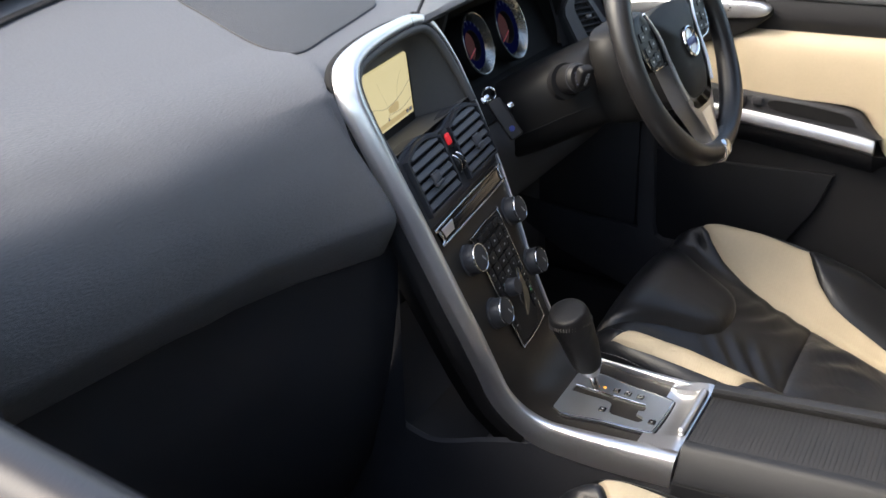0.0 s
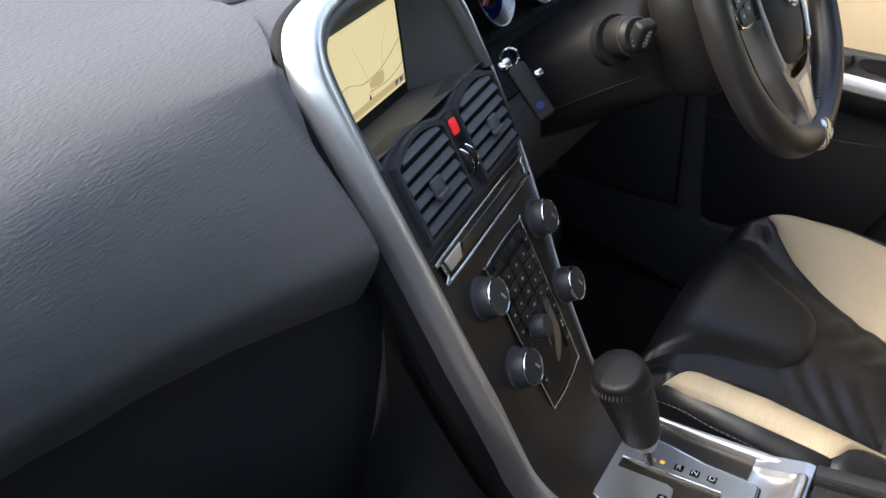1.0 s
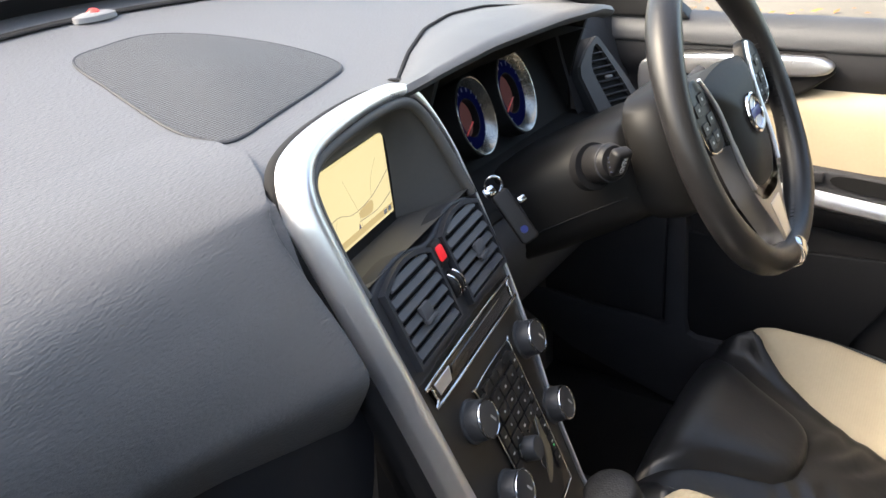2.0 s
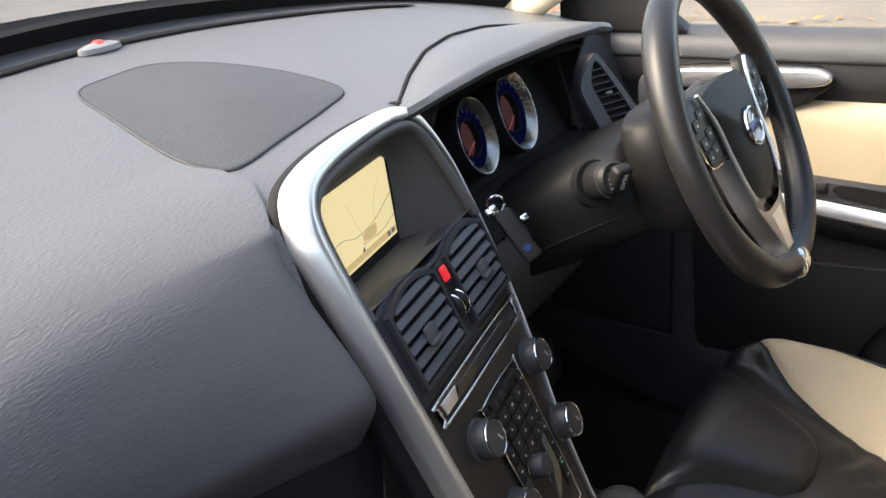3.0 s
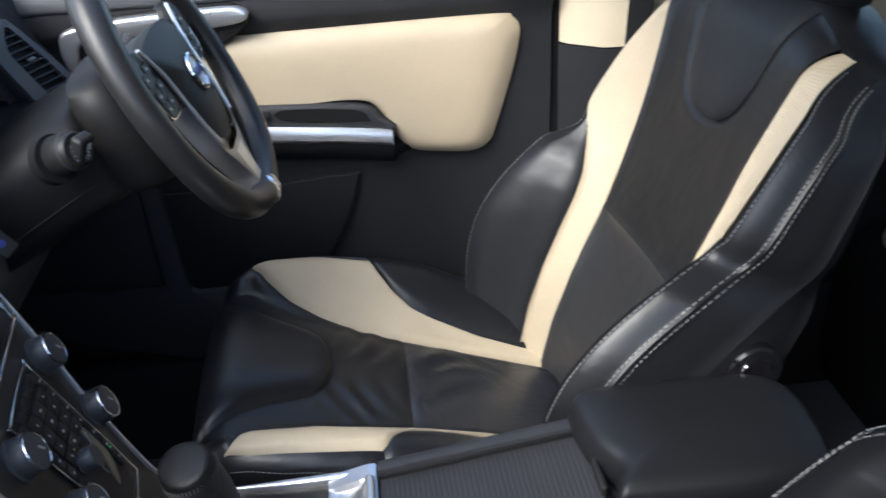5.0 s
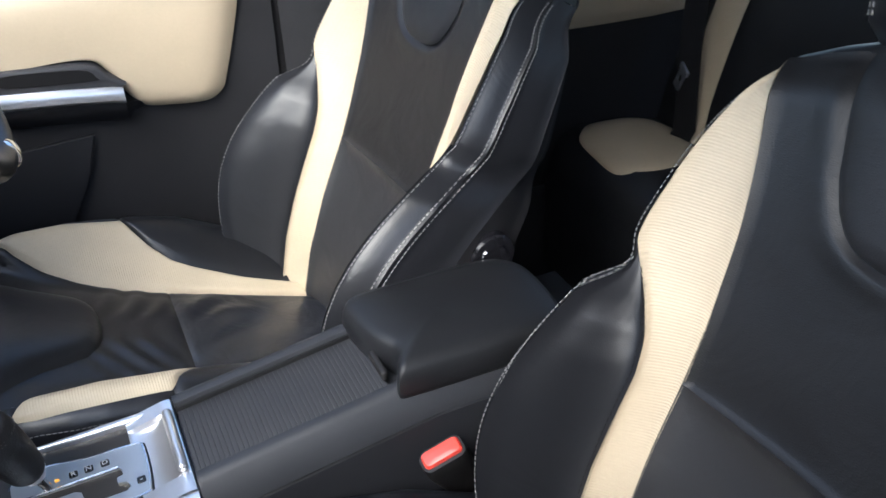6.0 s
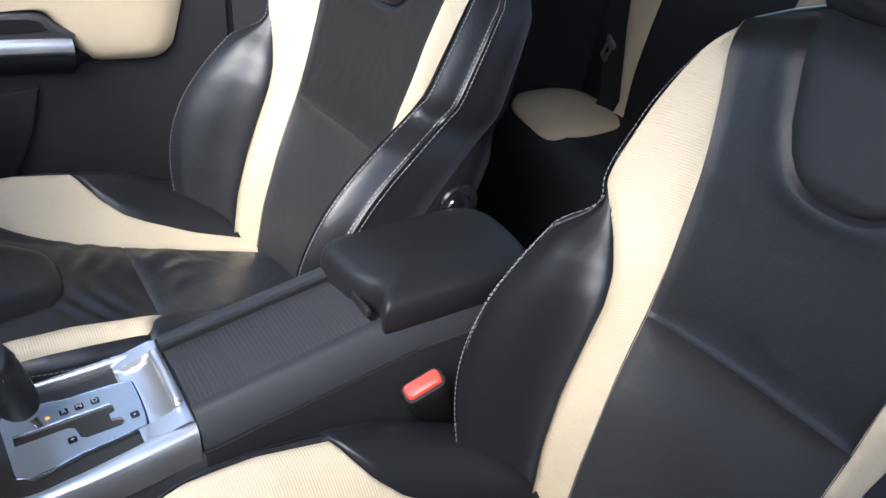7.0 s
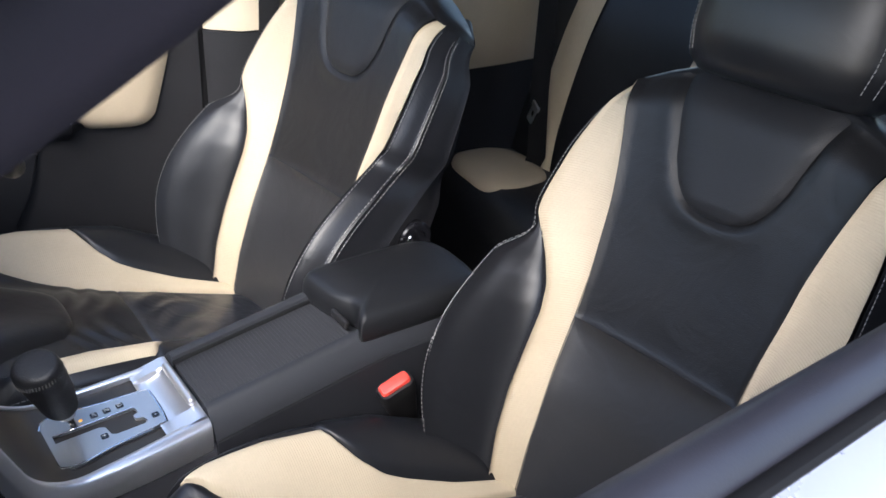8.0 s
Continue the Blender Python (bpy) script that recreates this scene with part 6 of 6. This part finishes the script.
# headrest
def head_ring(v, hw, d, c):
    pts = []
    for k in range(40):
        a = 2 * math.pi * k / 40
        x = hw * math.copysign(abs(math.cos(a)) ** 0.55, math.cos(a))
        y = d * math.copysign(abs(math.sin(a)) ** 0.7, math.sin(a))
        pts.append(B(np.array(x), np.array(v), np.array(c + y - 0.025 * (x / 0.14) ** 2)))
    return pts
HEAD = [(0.700, 0.095, 0.022, -0.018), (0.705, 0.120, 0.038, -0.014), (0.720, 0.138, 0.050, -0.008), (0.755, 0.147, 0.056, -0.004), (0.80, 0.150, 0.058, 0.0), (0.86, 0.146, 0.058, 0.004), (0.91, 0.128, 0.052, 0.006), (0.945, 0.11, 0.042, 0.006), (0.957, 0.08, 0.02, 0.006)]
hr = part("headrest", loft([head_ring(*r) for r in HEAD]), LEATHER, seat, "black leather headrest", 60)
def head_side(sgn, q, a, out):
    hw, d, c = (float(np.interp(q, [h[0] for h in HEAD], [h[i] for h in HEAD])) for i in (1, 2, 3))
    x = hw * abs(math.cos(a)) ** 0.55
    y = d * math.copysign(abs(math.sin(a)) ** 0.7, math.sin(a))
    return B(np.array(sgn * (x + out * math.cos(a))), np.array(q), np.array(c + y + out * math.sin(a) - 0.025 * (x / 0.14) ** 2))
for sgn in (1, -1):
    part("headrest_stripe", grid(np.array([[head_side(sgn, q, a, 0.0015) for a in np.linspace(-0.9, 0.25, 12)] for q in np.linspace(0.735, 0.93, 14)])), CREAM_Z, hr, "ribbed cream side", 70)
    for a in (0.48, 0.72):
        part("stitching", join(*[tube([head_side(sgn, q, a, 0.0006), head_side(sgn, q + 0.0046, a, 0.0006)], 0.0008, 4) for q in np.arange(0.725, 0.93, 0.0068)]), THREAD, hr, kind="stuff")
    part("headrest_post", tube([B(np.array(0.06 * sgn), np.array(0.66), np.array(-0.03)), B(np.array(0.06 * sgn), np.array(0.73), np.array(-0.015))], 0.007, 12), SATIN_BLACK, hr)

# cushion
def sheet(name, fa, fb, v0, v1, mat, parent, posn, height, label="", nu=14, nv=40, plump=0.005, sink=0.007):
    """A panel of the cushion between two seams, plump in the middle and sunk at its edges."""
    v = np.linspace(v0, v1, nv)[:, None] * np.ones((1, nu))
    s = np.linspace(0, 1, nu)[None, :] * np.ones((nv, 1))
    a, b = fa(v), fb(v)
    u = a + (b - a) * s
    k = np.linspace(0, 1, nv)[:, None]
    off = plump * (1 - np.abs(2 * s - 1) ** 6) * (1 - np.abs(2 * k - 1) ** 16) - sink * np.maximum(np.abs(2 * s - 1) ** max(10, nu), 0.5 * np.abs(2 * k - 1) ** max(40, nv))
    return part(name, grid(posn(u, v, height(u, v) + off)), mat, parent, label, 70)
neg = lambda f: (lambda v: -f(v))
def C(u, y, h):
    z = 0.457 + 0.33 * (y + 0.664)
    t = np.clip((y + 0.205) / 0.082, 0, 0.9995)
    return np.stack([CX + u, y + 0 * u, z + h - 0.085 * (1 - np.sqrt(1 - t * t))], -1)
c_c = table([(-0.70, 0.090), (-0.66, 0.094), (-0.54, 0.100), (-0.43, 0.108), (-0.36, 0.120), (-0.30, 0.138), (-0.25, 0.163), (-0.215, 0.190), (-0.19, 0.222), (-0.12, 0.23)])
c_o = table([(-0.70, 0.116), (-0.66, 0.120), (-0.56, 0.130), (-0.48, 0.146), (-0.45, 0.156), (-0.42, 0.178), (-0.40, 0.205), (-0.388, 0.232), (-0.30, 0.236), (-0.22, 0.232), (-0.19, 0.2235), (-0.12, 0.231)])
c_h = table([(-0.70, 0.225), (-0.60, 0.250), (-0.48, 0.262), (-0.36, 0.264), (-0.26, 0.258), (-0.19, 0.245), (-0.15, 0.225), (-0.123, 0.19)])
c_b = table([(-0.70, 0.04), (-0.60, 0.066), (-0.48, 0.084), (-0.40, 0.080), (-0.30, 0.066), (-0.22, 0.045), (-0.15, 0.016), (-0.12, 0.0)])
def CW(u, y):
    r, ec, H, bh = np.abs(u), c_c(y) * 0.8, c_h(y), c_b(y)
    rc = H - 0.042
    t = np.clip((r - ec) / np.maximum(rc - ec, 0.01), 0, 1)
    w = bh * t * t * (3 - 2 * t)
    q = np.clip((r - rc) / 0.042, 0, 1)
    return w - 0.040 * (1 - np.sqrt(np.clip(1 - q * q, 0, 1))) + 0.008 * np.clip(1 - (r / 0.12) ** 2, 0, 1)
def folds(u, y):
    """Soft creases that fan from the bolsters across the worn cushion."""
    f = np.sin((y + 0.55 * np.abs(u)) * 150 + 2.0 * np.sin(u * 30)) * np.exp(-((np.abs(u) - 0.075) / 0.045) ** 2) * np.exp(-((y + 0.36) / 0.055) ** 2)
    g = np.sin((u * 1.0 + 0.5 * (y + 0.5)) * 95 + 1.5 * np.sin(y * 40)) * np.exp(-((y + 0.50) / 0.045) ** 2) * np.exp(-((np.abs(u) - 0.03) / 0.07) ** 2)
    return CW(u, y) + 0.0036 * f + 0.0034 * g
u = np.linspace(-1, 1, 24)[None, :] * np.ones((8, 1))
t = np.linspace(0, 1, 8)[:, None] * np.ones((1, 24))
F = C(u * 0.19, np.full((8, 24), -0.123), CW(u * 0.19, np.full((8, 24), -0.123)))
F[..., 2] = F[..., 2] * (1 - t) + 0.36 * t
F[..., 1] -= 0.03 * t * t - 0.006 * np.sin(np.pi * t)
cush = part("cushion", grid(F), LEATHER, seat, "", 70)
sheet("rear_centre", neg(c_c), c_c, -0.70, -0.428, LEATHER_WORN, cush, C, folds, "creased black leather", 44, 50)
sheet("front_centre", neg(c_c), c_c, -0.432, -0.123, LEATHER, cush, C, folds, "black leather", 44, 56)
for sgn in (1, -1):
    fa, fb = (c_c, c_o) if sgn > 0 else (neg(c_o), neg(c_c))
    sheet("cream_stripe", fa, fb, -0.70, -0.186, CREAM_Y, cush, C, CW, "ribbed cream leather stripe", 14, 70)
    fa, fb = (c_o, c_h) if sgn > 0 else (neg(c_h), neg(c_o))
    sheet("bolster", fa, fb, -0.70, -0.383, LEATHER, cush, C, CW, "black leather side bolster", 16, 44, 0.005)
    sheet("front_edge", fa, fb, -0.39, -0.123, LEATHER, cush, C, CW, "", 8, 40, 0.002)
    y = np.linspace(-0.70, -0.123, 44)[:, None] * np.ones((1, 8))
    t = np.linspace(0, 1, 8)[None, :] * np.ones((44, 1))
    P = C(sgn * (c_h(y) + 0.012 * np.sin(np.pi * t) - 0.02 * t), y, CW(sgn * c_h(y), y))
    P[..., 2] = P[..., 2] * (1 - t) + 0.36 * t
    part("side_panel", grid(P), LEATHER, cush, "", 70)
    dashes = []
    for du in (0.004,):
        for q in np.arange(-0.66, -0.15, 0.0068):
            u0, u1 = np.array([sgn * (c_h(q) - du)]), np.array([sgn * (c_h(q + 0.0046) - du)])
            dashes.append(tube([C(u0, np.array([q]), CW(u0, np.array([q])) + 0.001)[0], C(u1, np.array([q + 0.0046]), CW(u1, np.array([q + 0.0046])) + 0.001)[0]], 0.0008, 4))
    part("stitching", join(*dashes), THREAD, cush, "pale grey stitching", kind="stuff")
cbib = table([(-0.318, 0.0), (-0.3165, 0.02), (-0.312, 0.042), (-0.303, 0.060), (-0.288, 0.076), (-0.265, 0.088), (-0.23, 0.104), (-0.19, 0.130), (-0.15, 0.158), (-0.123, 0.17)])
sheet("thigh_pad", neg(cbib), cbib, -0.318, -0.1235, LEATHER, cush, C, lambda u, y: CW(u, y) + 0.009, "raised black leather thigh pad", 30, 50, 0.017, 0.016)
part("seat_base", loft([[(CX - 0.23, y, 0.36), (CX + 0.23, y, 0.36), (CX + 0.20, y, 0.16), (CX - 0.20, y, 0.16)] for y in (-0.72, -0.15)]), TRIM, seat, "black plastic seat base", 30)
for sgn in (1, -1):
    part("seat_rail", box((CX + 0.19 * sgn, -0.45, 0.14), (0.04, 0.62, 0.045), 0.005), TRIM, seat)
copy_thing(seat, pose(-0.380, -0.538, 0.134))
# recliner wheel on the driver's seat
rp_ = B(np.array(-0.286), np.array(0.302), np.array(-0.036))
rm = Matrix.Translation(tuple(rp_)) @ pose(0, 0, 0, 0, -90, 0) @ pose(0, 0, 0, 0, 0, 60)
dw = part("recliner_wheel", lathe([(0.034, -0.014), (0.034, 0.0), (0.031, 0.003), (0.018, 0.004), (0.0005, 0.003)], 30, rm), GLOSS_BLACK, seat, "round black adjuster wheel")
for a in (0.2, 2.3, 4.4):
    part("wheel_badge", tube([rm @ Vector((0.012 * math.cos(a + d) + 0.008 * math.cos(a), 0.012 * math.sin(a + d) + 0.008 * math.sin(a), 0.0045)) for d in np.linspace(-0.8, 0.8, 8)], 0.0016, 6), CHROME, dw)
part("wheel_rim", tube([rm @ Vector((0.0325 * math.cos(a), 0.0325 * math.sin(a), 0.0015)) for a in np.linspace(0.6, 3.4, 22)], 0.0010, 6), CHROME, dw)

# ---- rear seat ----
bench = thing("rear_bench", (0.0, -1.6, 0.12), "rear bench in black leather with cream panels", "car seat")
rc_ = []
for x in np.linspace(-0.68, 0.70, 40):
    k = 0.012 * math.cos(x * 9)
    rc_.append([(x, -1.31, 0.20), (x, -1.305, 0.44), (x, -1.33, 0.505 + k), (x, -1.39, 0.53 + k), (x, -1.5, 0.52 + k), (x, -1.66, 0.49 + k)])
part("bench_cushion", grid(np.array(rc_)), LEATHER, bench, "black leather", 60)
rb_ = []
for x in np.linspace(-0.68, 0.70, 40):
    k = 0.016 * math.cos(x * 9)
    rb_.append([(x, -1.60 + k, 0.40), (x, -1.64 + k, 0.60), (x, -1.71 + k, 0.85), (x, -1.76 + k, 1.02), (x, -1.80, 1.06), (x, -1.88, 1.05)])
part("bench_back", grid(np.array(rb_)), LEATHER, bench, "black leather", 60)
def rear_pt(x, t, h):
    p = np.array([(-1.60, 0.40), (-1.64, 0.60), (-1.71, 0.85), (-1.76, 1.02)])
    y, z = np.interp(t, (0, 1, 2, 3), p[:, 0]), np.interp(t, (0, 1, 2, 3), p[:, 1])
    return (x, y + 0.016 * math.cos(x * 9) + h, z + h * 0.3)
for x0, x1 in ((0.53, 0.61), (0.16, 0.22)):
    part("bench_stripe", grid(np.array([[rear_pt(x0 + (x1 - x0) * s + 0.03 * math.sin(t), t, 0.006 + 0.006 * math.sin(math.pi * s)) for s in np.linspace(0, 1, 8)] for t in np.linspace(0.0, 3, 24)])), CREAM_Z, bench, "ribbed cream stripe", 60)
def bench_z(x, y):
    return float(np.interp(-y, (1.305, 1.33, 1.39, 1.5, 1.66), (0.44, 0.505, 0.53, 0.52, 0.49))) + 0.012 * math.cos(x * 9) * (1 if y < -1.32 else 0.4)
BP = smooth_curve([(0.50, -1.365), (0.58, -1.352), (0.665, -1.365), (0.69, -1.44), (0.68, -1.56), (0.60, -1.60), (0.51, -1.57), (0.478, -1.46)], 5, True)
bc = np.mean(np.array(BP), 0)
ring = lambda k, h: [(bc[0] + (x - bc[0]) * k, bc[1] + (y - bc[1]) * k, bench_z(bc[0] + (x - bc[0]) * k, bc[1] + (y - bc[1]) * k) + h) for x, y in BP]
part("bench_panel", loft([ring(1.0, -0.004), ring(0.99, 0.003), ring(0.94, 0.009), ring(0.8, 0.015), ring(0.5, 0.018), ring(0.05, 0.019)]), CREAM, bench, "cream leather panel", 70)
rbelt = thing("rear_seat_belt", (0.58, -1.5, 0.6), "black webbing belt with a metal tongue over the rear seat", "seat belt")
part("webbing", tube([(0.70, -1.70, 1.18), (0.64, -1.62, 0.95), (0.585, -1.575, 0.72), (0.56, -1.57, 0.55), (0.60, -1.56, 0.44)], 0.024, 10, flat=0.1), SEAL_SHADE, rbelt)
tg = frame_of((0.572, -1.545, 0.672), (0.9, -0.3, 0.25), (-0.3, -0.1, 1))
part("tongue", ring_plate(rounded(0.030, 0.050, 0.006), rounded(0.016, 0.018, 0.004), 0.003, tg), SILVER, rbelt, "pale metal belt tongue")
part("tongue_head", box((0, 0.022, 0.002), (0.042, 0.014, 0.006), 0.002, tg), SILVER, rbelt)
